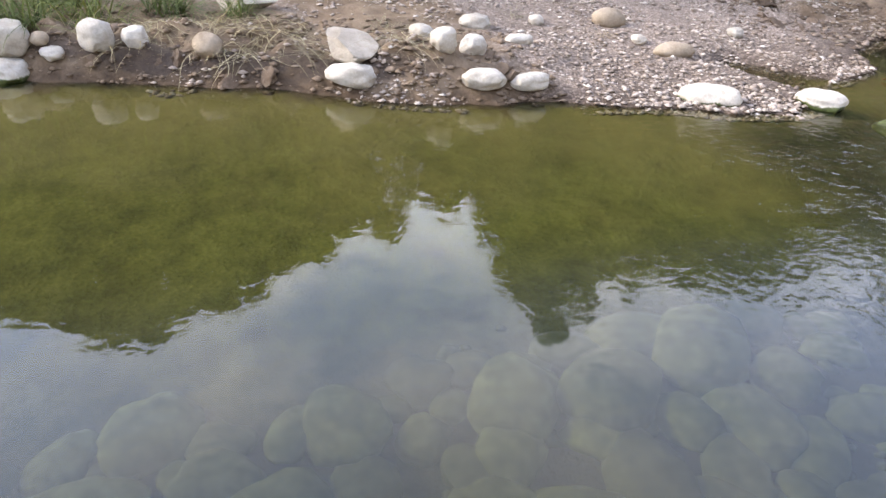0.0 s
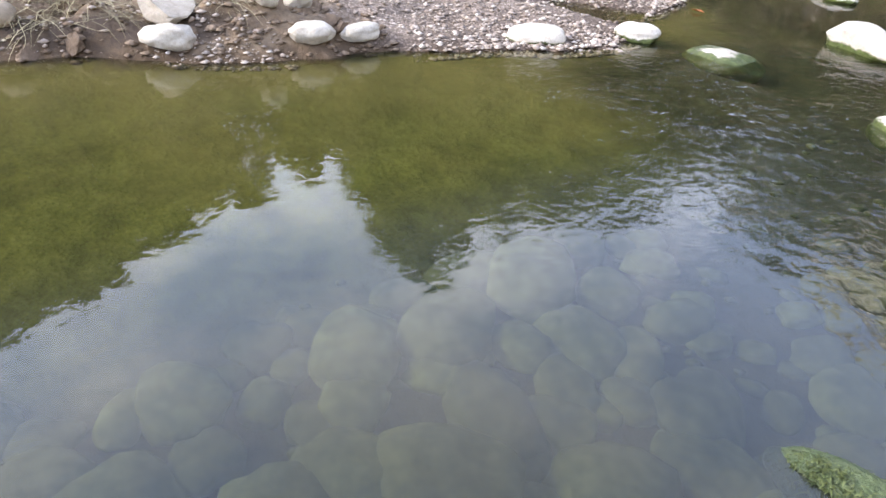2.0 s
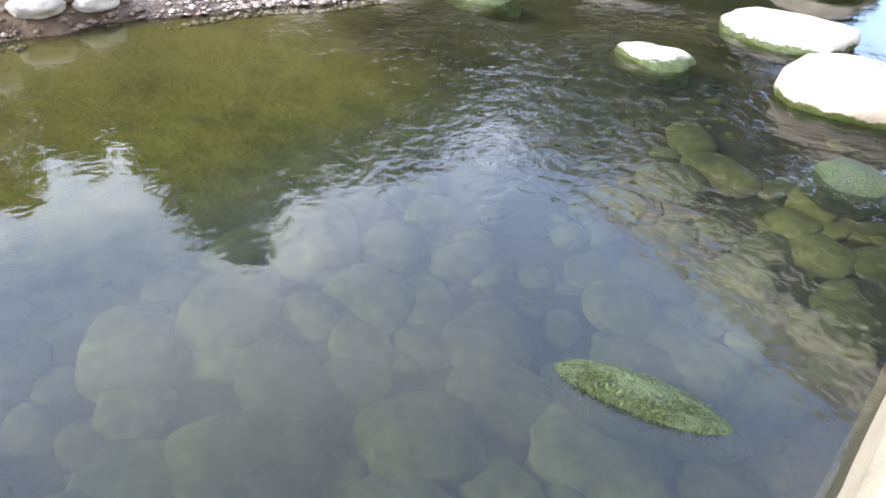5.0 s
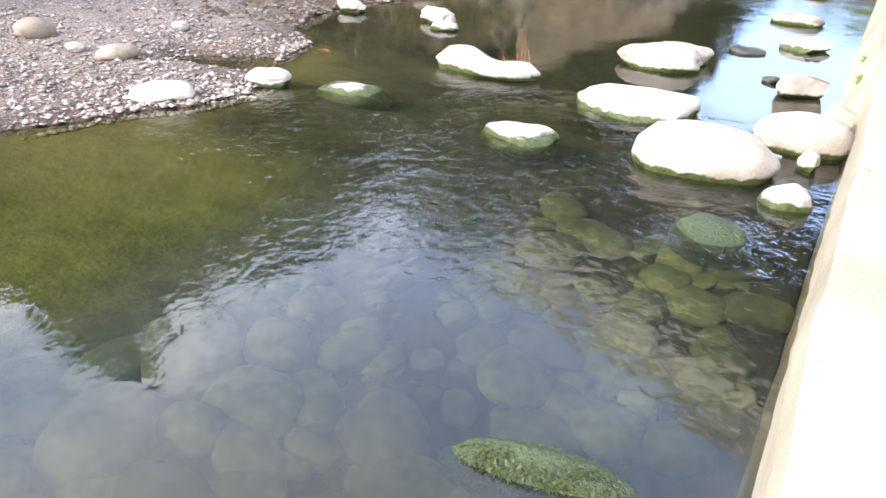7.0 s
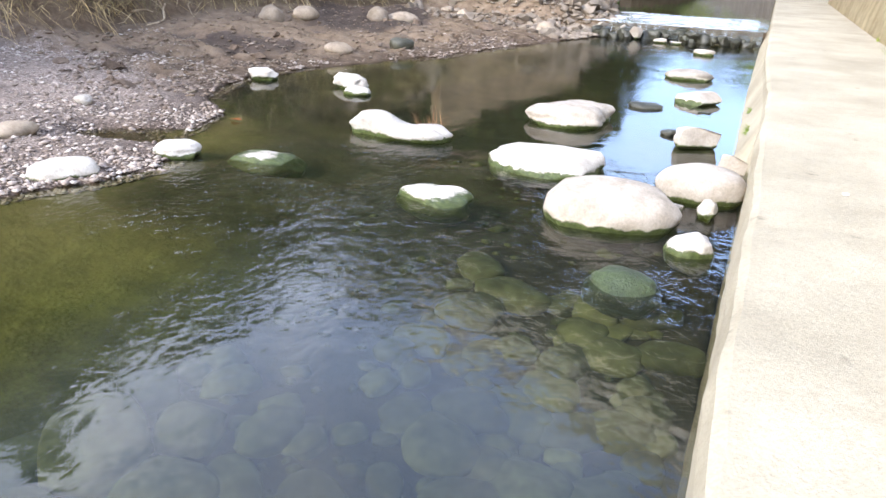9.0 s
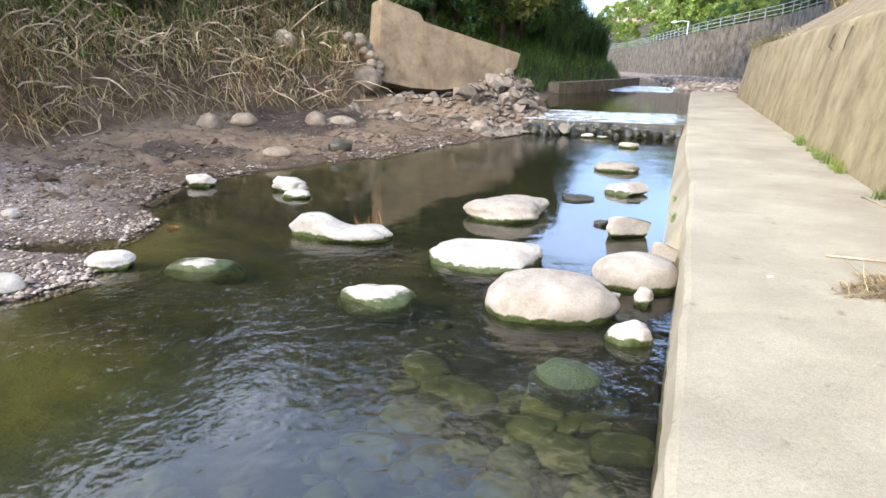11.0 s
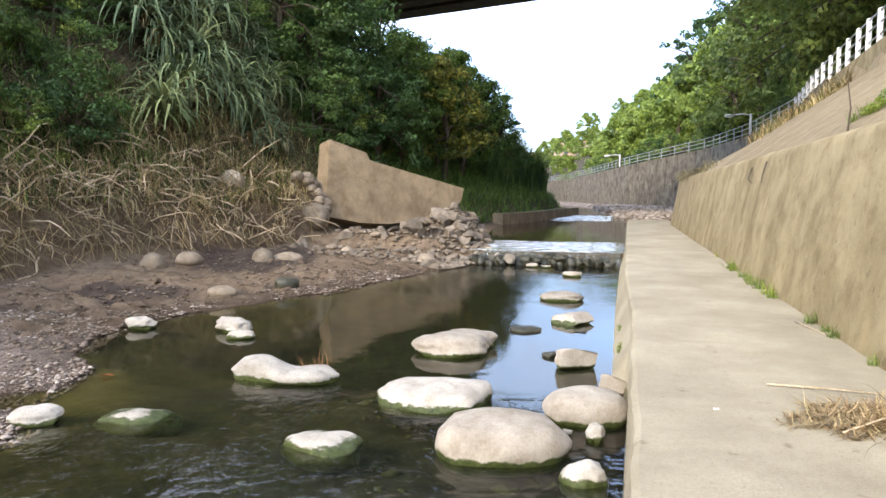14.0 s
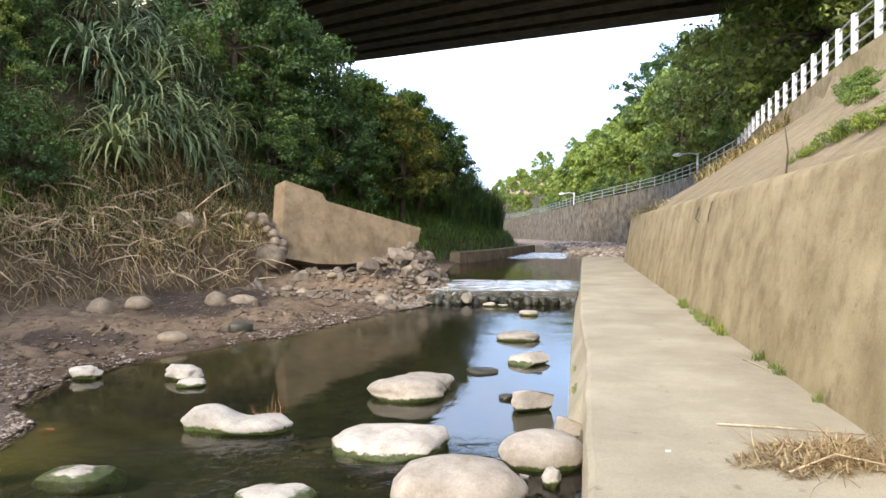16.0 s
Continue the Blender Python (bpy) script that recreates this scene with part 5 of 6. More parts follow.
T_NEAR = [tree_meshes(300, M_LEAF_A, 6.0, 4.6, 64, 90, 0.10, 0.12), tree_meshes(301, M_LEAF_A, 7.0, 4.2, 64, 90, 0.095, 0.15), tree_meshes(302, M_LEAF_D, 6.0, 5.0, 64, 90, 0.105, 0.1)]
T_BUSH = [tree_meshes(310, M_LEAF_A, 2.6, 3.0, 34, 76, 0.065, 0.05), tree_meshes(311, M_LEAF_D, 2.4, 3.0, 34, 76, 0.07, 0.05), tree_meshes(312, M_LEAF_B, 3.0, 2.6, 32, 70, 0.065, 0.1)]
T_YELLOW = tree_meshes(315, M_LEAF_Y, 5.0, 3.4, 50, 70, 0.11, 0.25)
T_COARSE = [tree_meshes(300, M_LEAF_A, 6.0, 4.6, 60, 44, 0.21, 0.12), tree_meshes(301, M_LEAF_A, 7.0, 4.2, 60, 44, 0.20, 0.15), tree_meshes(302, M_LEAF_D, 6.0, 5.0, 60, 44, 0.21, 0.1)]
T_WOOD = [tree_meshes(330, M_LEAF_B, 9.0, 7.0, 56, 44, 0.34, 0.15), tree_meshes(331, M_LEAF_B, 11.0, 6.0, 56, 44, 0.31, 0.3), tree_meshes(332, M_LEAF_C, 9.0, 8.0, 56, 44, 0.36, 0.12)]
T_FINE = [tree_meshes(340, M_LEAF_B, 9.0, 7.0, 90, 104, 0.14, 0.15), tree_meshes(341, M_LEAF_C, 11.0, 6.0, 90, 104, 0.13, 0.3), tree_meshes(342, M_LEAF_C, 9.0, 8.0, 90, 104, 0.145, 0.12)]
T_HILL = [tree_meshes(320, M_LEAF_B, 9.0, 7.0, 72, 92, 0.175, 0.15), tree_meshes(321, M_LEAF_C, 11.0, 6.0, 72, 92, 0.165, 0.3), tree_meshes(322, M_LEAF_C, 9.0, 8.0, 72, 92, 0.18, 0.12)]
T_FAR = [tree_meshes(320, M_LEAF_B, 9.0, 7.0, 64, 80, 0.22, 0.15), tree_meshes(321, M_LEAF_C, 11.0, 6.0, 64, 80, 0.21, 0.3), tree_meshes(322, M_LEAF_C, 9.0, 8.0, 64, 80, 0.225, 0.12)]
T_SHRUB = tree_meshes(313, M_LEAF_B, 1.3, 3.0, 34, 60, 0.10, 0.0)
T_LACY = tree_meshes(350, M_LEAF_D, 10.0, 7.5, 40, 90, 0.13, 0.5, 3, (0.03, 0.08))

r = np.random.default_rng(44)
SKY_AZ = [3, 5, 9.4, 12.7, 15.6, 20, 24, 28, 40, 45, 47, 52, 60, 65, 66.6, 70, 79, 83, 91, 99, 104, 108, 113, 121, 130, 200]
SKY_EL = [1.5, 5, 9.5, 12.3, 12.5, 14.5, 18, 26, 28, 25, 26, 32, 35.5, 31, 26.6, 27, 29, 30, 33, 35, 33, 30, 30, 30, 24, 22]


def crown_top(x, y):
    """How high the wood stands at a place of the left bank: its skyline as seen from the walkway."""
    az = math.degrees(math.atan2(-x, y)) % 360
    top = float(interp(az, [40, 50], [1.6, -1.5])) + math.hypot(x, y) * math.tan(radians(float(interp(az, SKY_AZ, SKY_EL))))
    return min(top, 9.7) if y > 13 else top


def foot(y):
    return interp(y, FOOT_Y, FOOT_X)


# the overgrown left bank
LEFT = "bushes and trees of the overgrown bank"
for k in range(230):
    y = -26 + 76 * ((k + r.random()) / 230) ** 1.25
    x = float(foot(y)) - r.uniform(6.8 if 9 < y < 21 else 3.2, 12.0)
    z = float(land(x, y)) - 0.2
    m = k % 3
    s = (crown_top(x, y) * (r.uniform(0.66, 1.0) if y > 20 else r.uniform(0.84, 1.04) if y > 8 else r.uniform(0.92, 1.03)) - z) / (6.0, 7.0, 6.0)[m]
    if s > 0.3 and y < -10:
        if k % 2 == 0:
            into_woods(T_COARSE[m], x, y, z, r.uniform(0, 360), min(s, 2.0))
    elif s > 0.3:
        plant_tree((T_NEAR if y > 8 and x > foot(y) - 8 else T_COARSE)[m], x, y, z, r.uniform(0, 360), min(s, 2.0), "dense green broadleaf tree on the river bank", LEFT)
for k in range(60):
    y = (6.5 + 6.0 * r.random()) if k < 26 else (19 + 28 * r.random())
    x = float(foot(y)) - (r.uniform(1.9, 5.0) if k < 26 else r.uniform(2.6, 5.0))
    z = float(land(x, y)) - 0.1
    s = min((crown_top(x, y) - z) / 2.8, r.uniform(0.5, 1.0))
    if s > 0.15:
        plant_tree(T_BUSH[k % 3], x, y, z, r.uniform(0, 360), s, "leafy green bush on the bank slope", LEFT, "bush", "bush")
for k in range(22):
    az = radians(8.5 + 11.5 * (k + r.random()) / 22)
    y = 27 + 12 * r.random()
    x = -math.tan(az) * y
    z = float(land(x, y)) - 0.3
    h = (crown_top(x, y) - z) * r.uniform(0.62, 0.92)
    if x < foot(y) - 1.5 and h > 1.5:
        plant_tree(T_NEAR[k % 2], x, y, z, r.uniform(0, 360), h / 6.3, "dense dark green tree on the bank upstream", LEFT)
for x, y, s in ((-8.6, 31.0, 0.72), (-9.9, 29.0, 0.70)):
    z = float(land(x, y))
    plant_tree(T_YELLOW, x, y, z - 0.2, r.uniform(0, 360), (crown_top(x, y) * s - z) / 4.2, "tree with yellowing leaves among the green", LEFT)
for k in range(40):
    y = 10.5 + 6.0 * r.random()
    x = float(foot(y)) - (4.2 + 5.0 * r.random() if y < 14.6 else 5.8 + 3.4 * r.random())
    plant_tree(T_BUSH[k % 3] if k % 3 else T_BUSH[0], x, y, float(land(x, y)) - 0.15, r.uniform(0, 360), r.uniform(0.5, 0.95), "leafy green shrub on the steep bank", LEFT, "bush", "bush")
FANS = [(-12.6, 15.7), (-12.5, 16.8), (-12.2, 17.3), (-12.2, 18.8), (-12.0, 19.7), (-11.7, 15.9), (-11.6, 17.6), (-11.1, 19.4), (-11.2, 15.9), (-11.2, 18.1), (-10.5, 17.9), (-11.2, 14.7), (-11.3, 16.9), (-12.0, 16.5), (-10.9, 18.7), (-12.7, 18.0), (-13.1, 17.0), (-10.9, 17.2)]
for k in range(44):
    if k < 38:
        fx, fy = FANS[k % 18]
        x, y = fx + r.normal(0, 0.16), fy + r.normal(0, 0.16)
    else:
        y = 14.0 + 5.0 * r.random()
        x = float(foot(y)) - 5.0 - 2.0 * r.random()
    z = float(land(x, y)) + r.uniform(0.0, 0.25)
    put_clump(SILVER[k % 3], x, y, z, r.uniform(0.85, 1.3), "drooping silver-green reed grass clump", "grass", "reed grass on the bank", "grass_clump", (r.uniform(-10, 10), r.uniform(8, 30)), r.uniform(-60, 0))
    if k % 2 == 0:
        put_clump(DEAD[k % 4 // 2], x + 0.2, y - 0.1, z - 0.15, r.uniform(0.8, 1.2), "brown withered skirt of dead reed leaves", "dry grass", "dead leaves under the reeds", "dead_grass")
# darker leaf material here puts the bridge's shade into the colour
for x, y, h in ((-10.2, 21.5, 3.6), (-9.6, 22.6, 4.2), (-10.8, 22.4, 5.4), (-10.0, 24.0, 6.0), (-11.3, 21.0, 5.0), (-9.0, 24.6, 4.4), (-11.0, 24.6, 6.6), (-12.2, 22.0, 6.0)):
    plant_tree(T_NEAR[2], x, y, float(land(x, y)) - 0.3, r.uniform(0, 360), h / 6.0, "leafy tree beside the reeds, leaf colour darkened for shade", LEFT)
for x, y, top, meshes, turn, lab in ((-9.2, 27.6, 8.7, T_NEAR[0], 40, "dense dark green tree on the bank upstream"), (-10.9, 28.4, 9.8, T_NEAR[1], 160, "dense dark green tree on the bank upstream"), (-7.9, 29.5, 7.6, T_YELLOW, 250, "tree with yellowing leaves among the green")):
    z = float(land(x, y)) - 0.3
    plant_tree(meshes, x, y, z, turn, (top - z) / (5.0 if meshes is T_YELLOW else 6.3), lab, LEFT)
for k in range(46):
    y = 8.5 + 6.0 * r.random() if k < 36 else 20.5 + 3 * r.random()
    x = float(foot(y)) - r.uniform(3.2, 6.8)
    plant_tree(T_BUSH[k % 2], x, y, float(land(x, y)) - 0.1, r.uniform(0, 360), r.uniform(0.35, 0.7), "dark leafy bush between the reeds", LEFT, "bush", "bush")
for k in range(40):
    y = 36 + 11 * r.random()
    x = float(foot(y)) - r.uniform(1.2, 3.5)
    put_clump(CANE[k % 2], x, y, float(land(x, y)), r.uniform(0.7, 1.15), "tall upright green cane clump", "grass", "canes on the bank upstream", "grass_clump")


def cover(name, n, spot, length, width, lift, droop, material, label, category, seed, segs=4, lean=None):
    q = np.random.default_rng(seed)
    V, F = ribbons(n, q, spot, length, width, lift, droop, segs, lean)
    return tagged(new(name, fast_mesh(name, V, F, material, True)), label, category, kind="stuff")


def on_slope(y0, y1, e0, e1, up=0.0):
    def spot(q, n):
        y = q.uniform(y0, y1, n)
        x = foot(y) - e0 - (e1 - e0) * q.random(n)
        return np.stack([x, y, land(x, y) + up * q.random(n) - 0.02], -1)
    return spot


cover("green_grass", 12000, on_slope(20, 48, 0.0, 4.0), (0.25, 0.8), 0.035, (40, 88), (20, 110), M_GRASS, "lush green grass on the bank upstream", "grass", 71)
cover("green_grass", 5000, on_slope(6, 14, 1.6, 4.2), (0.25, 0.8), 0.02, (40, 88), (20, 110), M_GRASS, "green grass above the dry brush", "grass", 72)
cover("green_grass", 2500, on_slope(-4, 6, 0.2, 2.5), (0.25, 0.7), 0.016, (30, 80), (40, 120), M_OLIVE, "green grass on the near bank", "grass", 73)
cover("dry_brush", 5200, on_slope(7.5, 17.2, 0.25, 3.6, 0.45), (0.2, 0.9), 0.017, (-50, 45), (-30, 110), M_STRAW, "tangled dry straw and reeds washed onto the bank", "dry grass", 74, 6, -0.7)
cover("dry_brush", 4500, on_slope(5.4, 17.0, 0.1, 3.2, 0.3), (0.35, 1.1), 0.014, (-45, 15), (-30, 70), M_DULL, "matted dull straw under the dry brush", "dry grass", 79, 6, -0.4)
cover("dry_brush", 2600, on_slope(14.5, 20.0, 0.8, 3.6, 0.2), (0.25, 0.9), 0.013, (-30, 75), (20, 140), M_STRAW, "brown dead grass on the slope beside the slab", "dry grass", 78, 6)
cover("green_grass", 1100, on_slope(15, 20, 0.8, 3.2, 0.15), (0.25, 0.8), 0.018, (20, 80), (40, 120), M_OLIVE, "olive grass blades beside the slab", "grass", 79)
cover("green_grass", 1900, on_slope(8, 16.5, 0.6, 3.4, 0.15), (0.2, 0.7), 0.018, (10, 75), (40, 120), M_GRASS, "green grass blades among the dry straw", "grass", 76)
cover("dry_brush", 1500, on_slope(6, 9, 0.2, 2.0, 0.2), (0.3, 0.9), 0.012, (-10, 60), (10, 120), M_STRAW, "dry straw on the bank", "dry grass", 75, 5)

def near_straw(q, n):
    y = q.uniform(-1.6, 1.3, n)
    x = shore(y) - 0.25 - 0.9 * q.random(n)
    keep = fbm(x, y, 0.7, 3, 41) > -0.05
    k = np.where(keep)[0]
    k = k[q.integers(0, len(k), n)]
    return np.stack([x[k], y[k], land(x[k], y[k]) + 0.02], -1)


cover("dry_straw", 900, near_straw, (0.12, 0.5), 0.006, (-15, 18), (-20, 50), M_DULL, "dull dry straw draped over the mud edge", "dry grass", 77, 6, 0.0)

# the thick pale stems lying in the straw
more = np.random.default_rng(92)
for k in range(300):
    g = r if k < 260 else more
    y = 8.2 + 8.0 * g.random()
    x = float(foot(y)) + 0.05 - 2.6 * g.random() ** 1.3
    z = float(land(x, y)) + 0.06 + 0.45 * g.random()
    bm = bmesh.new()
    a, L, up = g.uniform(-2.6, 1.6), 0.35 + 1.1 * g.random() ** 1.6, g.uniform(-0.9, 0.7)
    pts, p, e = [], Vector((x, y, z)), up + 0.15
    for i in range(6):
        pts.append(p.copy())
        p = p + Vector((math.cos(e) * math.cos(a), math.cos(e) * math.sin(a), math.sin(e))) * (L / 5)
        e -= g.uniform(-0.15, 0.45)
        a += g.uniform(-0.4, 0.4)
    pts = [Vector((v.x, v.y, max(v.z, float(land(v.x, v.y)) + 0.015))) for v in pts]
    w = g.uniform(0.008, 0.020)
    tube(bm, pts, [w, w, w * 0.9, w * 0.8, w * 0.65, w * 0.4], 6)
    tagged(new("fallen_reed", finish("fallen_reed", bm, M_STEM, True)), "pale bent dry reed stem lying in straw", "stem", "dry stems on the bank")

# one orange leaf in the shallows
me = fast_mesh("fallen_leaf", [(-4.48, 5.0, 0.012), (-4.41, 4.97, 0.03), (-4.33, 5.01, 0.014), (-4.40, 5.05, 0.022)], [(0, 1, 2, 3)], leaf_material("orange_leaf", (0.45, 0.12, 0.03), (0.60, 0.18, 0.05)))
ob = tagged(new("fallen_leaf", me), "orange fallen leaf on the shallow water", "leaf")
ob.modifiers.new("thick", "SOLIDIFY").thickness = 0.002

# tufts and straw along the near bank
for x, y, s, m, lab in ((-6.2, -1.6, 0.9, 0, "g"), (-6.5, -1.25, 1.0, 1, "g"), (-6.6, -0.65, 0.9, 0, "g"), (-6.3, -0.1, 0.6, 1, "g"), (-6.9, -1.5, 1.1, 1, "g"), (-6.25, -2.1, 1.0, 0, "g"), (-6.4, -1.9, 0.8, 1, "g"), (-5.74, 0.99, 0.6, 1, "s"), (-6.35, 2.41, 0.5, 2, "s"), (-6.0, -0.3, 0.7, 2, "s"), (-6.1, -1.3, 0.8, 1, "s"), (-5.7, 3.0, 0.4, 1, "s")):
    z = float(land(x, y))
    if lab == "g":
        put_clump(LONG[m], x, y, z, s, "green grass tuft hanging over the mud", "grass", "tufts on the near bank", "grass_tuft")
    else:
        put_clump(STRAW[m], x, y, z, s, "dry straw tuft on the bank", "dry grass", "straw tufts on the near bank", "dry_grass")
TWIGS = clump_mesh("dry_grass", 236, leaf_material("red_twig", (0.15, 0.06, 0.03), (0.40, 0.22, 0.12), 0.85, 0.1), 60, 0.13, (0.10, 0.30), 0.006, (5, 75), (-20, 60), 4)
put_clump(TWIGS, -2.62, 5.48, 0.08, 0.9, "reddish dry twigs caught behind the stone", "dry grass", "", "dry_grass")

# weed filaments on the green stone
q = np.random.default_rng(81)


def on_stone(q, n):
    a = q.random(n) * 6.283
    h = 0.25 + 0.7 * q.random(n)
    rad = np.sqrt(np.maximum(1 - h * h, 0)) * 0.49
    P = np.stack([rad * np.cos(a), rad * np.sin(a), h * 0.49], -1) * np.array([0.60, 0.19, 0.23])
    c_, s_ = math.cos(radians(16)), math.sin(radians(16))
    return np.stack([P[:, 0] * c_ - P[:, 1] * s_, P[:, 0] * s_ + P[:, 1] * c_, P[:, 2]], -1) + np.array([-0.52, 1.355, -0.065])


V, F = ribbons(2200, q, on_stone, (0.010, 0.026), 0.006, (-20, 50), (20, 80), 3, lean=-1.2)
ob = new("weed", fast_mesh("weed", V, F, M_WEED, True))
ob.parent = weedy
ob.matrix_parent_inverse = weedy.matrix_world.inverted()
tagged(ob, "short bright green water weed")

def wall_end(q, n):
    y = 22 + 7.5 * q.random(n) ** 0.6
    x = 2.05 + 0.9 * q.random(n) ** 2 - 0.02
    return np.stack([x, y, np.maximum(2.2, land(x, y)) + 0.06], -1)


def wall_shoulder(q, n):
    y = 24 + 6 * q.random(n)
    x = interp(y, RAIL_Y, RAIL_X) - 0.35 - 2.6 * q.random(n) ** 1.5
    return np.stack([x, y, land(x, y) + 0.02], -1)


cover("dry_grass", 650, wall_end, (0.2, 0.6), 0.02, (10, 70), (60, 150), M_STRAW, "golden dry grass hanging over the wall's end", "dry grass", 91, 5, 3.3)
cover("dry_grass", 1100, wall_shoulder, (0.3, 0.9), 0.025, (20, 80), (40, 130), M_STRAW, "brown dry grass on the slope below the railing", "dry grass", 92, 5)
cover("green_grass", 500, wall_shoulder, (0.3, 0.8), 0.022, (30, 85), (40, 110), M_OLIVE, "green grass below the railing", "grass", 93, 5)

# ---------------------------------------------------------------- things on the walkway
def heap_spot(q, n):
    a, d = q.random(n) * 6.283, np.sqrt(q.random(n))
    edge = 0.75 + 0.35 * np.sin(3 * a + 1.0) * np.sin(5 * a) + 0.2 * np.cos(2 * a)
    x = 1.32 + 0.44 * d * edge * np.cos(a) + 0.06 * np.sin(a)
    y = 4.0 + 0.48 * d * edge * np.sin(a)
    return np.stack([np.minimum(x, 1.67), y, 0.43 + 0.09 * (1 - d) * q.random(n)], -1)


def heap_stems(q, n):
    P = heap_spot(q, n)
    P[:, 0] = np.minimum(P[:, 0] + 0.12, 1.66)
    return P


M_DRYWEED = leaf_material("withered_weed", (0.22, 0.11, 0.065), (0.60, 0.41, 0.26), 0.85, 0.1)
weeds = tagged(new("withered_weed"), "heap of withered brown weeds with straw stems on the walkway", "dry grass")
V, F = ribbons(2600, np.random.default_rng(82), heap_spot, (0.03, 0.11), 0.009, (-25, 35), (-90, 130), 5)
part("foliage", fast_mesh("foliage", V, F, M_DRYWEED, True), weeds, "curled reddish-brown leaves")
V, F = ribbons(190, np.random.default_rng(83), heap_stems, (0.15, 0.5), 0.006, (-4, 30), (0, 60), 6)
part("straw", fast_mesh("straw", V, F, M_STRAW, True), weeds, "pale straw stems")
for pts, w, lab in (([(0.86, 4.57, 0.436), (1.2, 4.52, 0.445), (1.68, 4.46, 0.44)], 0.007, "long thin dry stick on the walkway"), ([(1.05, 3.72, 0.436), (1.3, 3.85, 0.50), (1.6, 3.8, 0.46)], 0.006, "thin dry stick in weeds"), ([(1.52, 6.9, 0.436), (1.58, 6.6, 0.44), (1.63, 6.3, 0.437)], 0.007, "short dry stick by the wall")):
    bm = bmesh.new()
    tube(bm, pts, [w, w * 0.9, w * 0.6], 6)
    tagged(new("stick", finish("stick", bm, M_STEM, True)), lab, "stick")
for x, y, s in ((1.64, 11.8, 0.75), (1.62, 11.4, 0.6), (1.63, 10.6, 0.5), (1.62, 10.1, 0.45), (1.62, 9.7, 0.7), (1.63, 9.3, 0.65), (1.64, 8.8, 0.7), (1.63, 8.5, 0.55), (1.65, 6.9, 0.55), (1.68, 6.25, 0.5), (1.67, 6.5, 0.3), (1.66, 5.3, 0.35), (1.7, 14.0, 0.35)):
    put_clump(LOW[int(y * 10) % 3], x, y, 0.43, s * 0.75, "green grass tuft in the wall joint", "grass", "tufts along the wall foot", "grass_tuft")
for x, y, z, s in ((-0.03, 6.3, 0.22, 0.2), (-0.02, 6.8, 0.15, 0.16), (-0.04, 7.4, 0.2, 0.18)):
    put_clump(LOW[1], x, y, z, s, "small grass tuft in the ledge face", "grass", "tufts in the ledge face", "grass_tuft", (0, -70), 0)
bm = bmesh.new()
box(bm, 0.485, 0.515, 3.98, 4.0, 0.424, 0.432)
bmesh.ops.bevel(bm, geom=bm.edges[:], offset=0.002, segments=1, affect="EDGES")
tagged(new("paper_scrap", finish("paper_scrap", bm, M_PAINT)), "tiny white scrap on the walkway", "litter")

# plants on the sandy slope
for x, y, s in ((3.0, 9.0, 0.45), (2.75, 9.3, 0.4), (2.95, 8.6, 0.5), (2.65, 9.5, 0.3), (2.72, 7.2, 0.5), (2.85, 7.0, 0.45), (3.1, 8.4, 0.4)):
    put_clump(LOW[int(x * 10) % 3], x, y, float(land(x, y)), s * 1.4, "yellow-green weed clump on the sandy slope", "grass", "weeds on the sandy slope", "grass_clump")
for x, y, s in ((4.7, 12.9, 0.24), (4.35, 12.1, 0.2), (5.0, 13.5, 0.22), (3.9, 10.6, 0.16), (2.95, 8.75, 0.12), (2.8, 9.15, 0.11), (3.1, 8.5, 0.13), (2.75, 7.1, 0.13)):
    plant_tree(T_SHRUB, x, y, float(land(x, y)) - 0.03, r.uniform(0, 360), s * 1.15, "small bright green shrub on the sandy slope", "weeds on the sandy slope", "bush", "bush")
bm = bmesh.new()
tube(bm, [(2.42, 8.9, 2.2), (2.45, 8.9, 2.6), (2.41, 8.92, 2.95)], [0.012, 0.01, 0.005], 6)
tagged(new("dead_twig", finish("dead_twig", bm, M_BARK, True)), "thin dead stem standing on the wall top", "stem")
for pts in ([(1.98, 12.3, 2.05), (1.86, 11.9, 1.85), (1.84, 11.4, 1.78)], [(2.0, 11.2, 2.1), (1.93, 11.1, 1.9), (1.9, 11.0, 1.78)]):
    bm = bmesh.new()
    tube(bm, pts, [0.012, 0.009, 0.005], 6)
    tagged(new("dead_twig", finish("dead_twig", bm, M_BARK, True)), "thin dead root hanging on the wall", "root")

# ---------------------------------------------------------------- the small fall
def fall_sheet(x0, x1, y0, seed, label):
    nx, ny = max(3, int((x1 - x0) / 0.05)), 10
    u, v = np.meshgrid(np.linspace(0, 1, nx), np.linspace(0, 1, ny))
    X_ = x0 + (x1 - x0) * u
    Y_ = y0 - 0.34 * v ** 1.4 + 0.12 * fbm(X_, v * 0.2, 0.4, 3, seed) + 0.14 * fbm(X_, 0 * v, 1.3, 2, seed + 3)
    Z_ = POOL + 0.012 - (POOL + 0.02) * v ** 2.2 + 0.03 * fbm(X_ * 4, v * 2, 0.5, 3, seed + 1)
    idx = np.arange(nx * ny).reshape(ny, nx)
    F = np.stack([idx[:-1, :-1], idx[:-1, 1:], idx[1:, 1:], idx[1:, :-1]], -1).reshape(-1, 4)
    ob = tagged(new("waterfall", fast_mesh("waterfall", np.stack([X_, Y_, Z_], -1).reshape(-1, 3), F, M_FALL, True)), label, "waterfall", kind="structure")
    so = ob.modifiers.new("thick", "SOLIDIFY")
    so.thickness = 0.015


fall_sheet(-3.3, -0.11, FALL_Y - 0.1, 9, "water spilling white over the small fall")


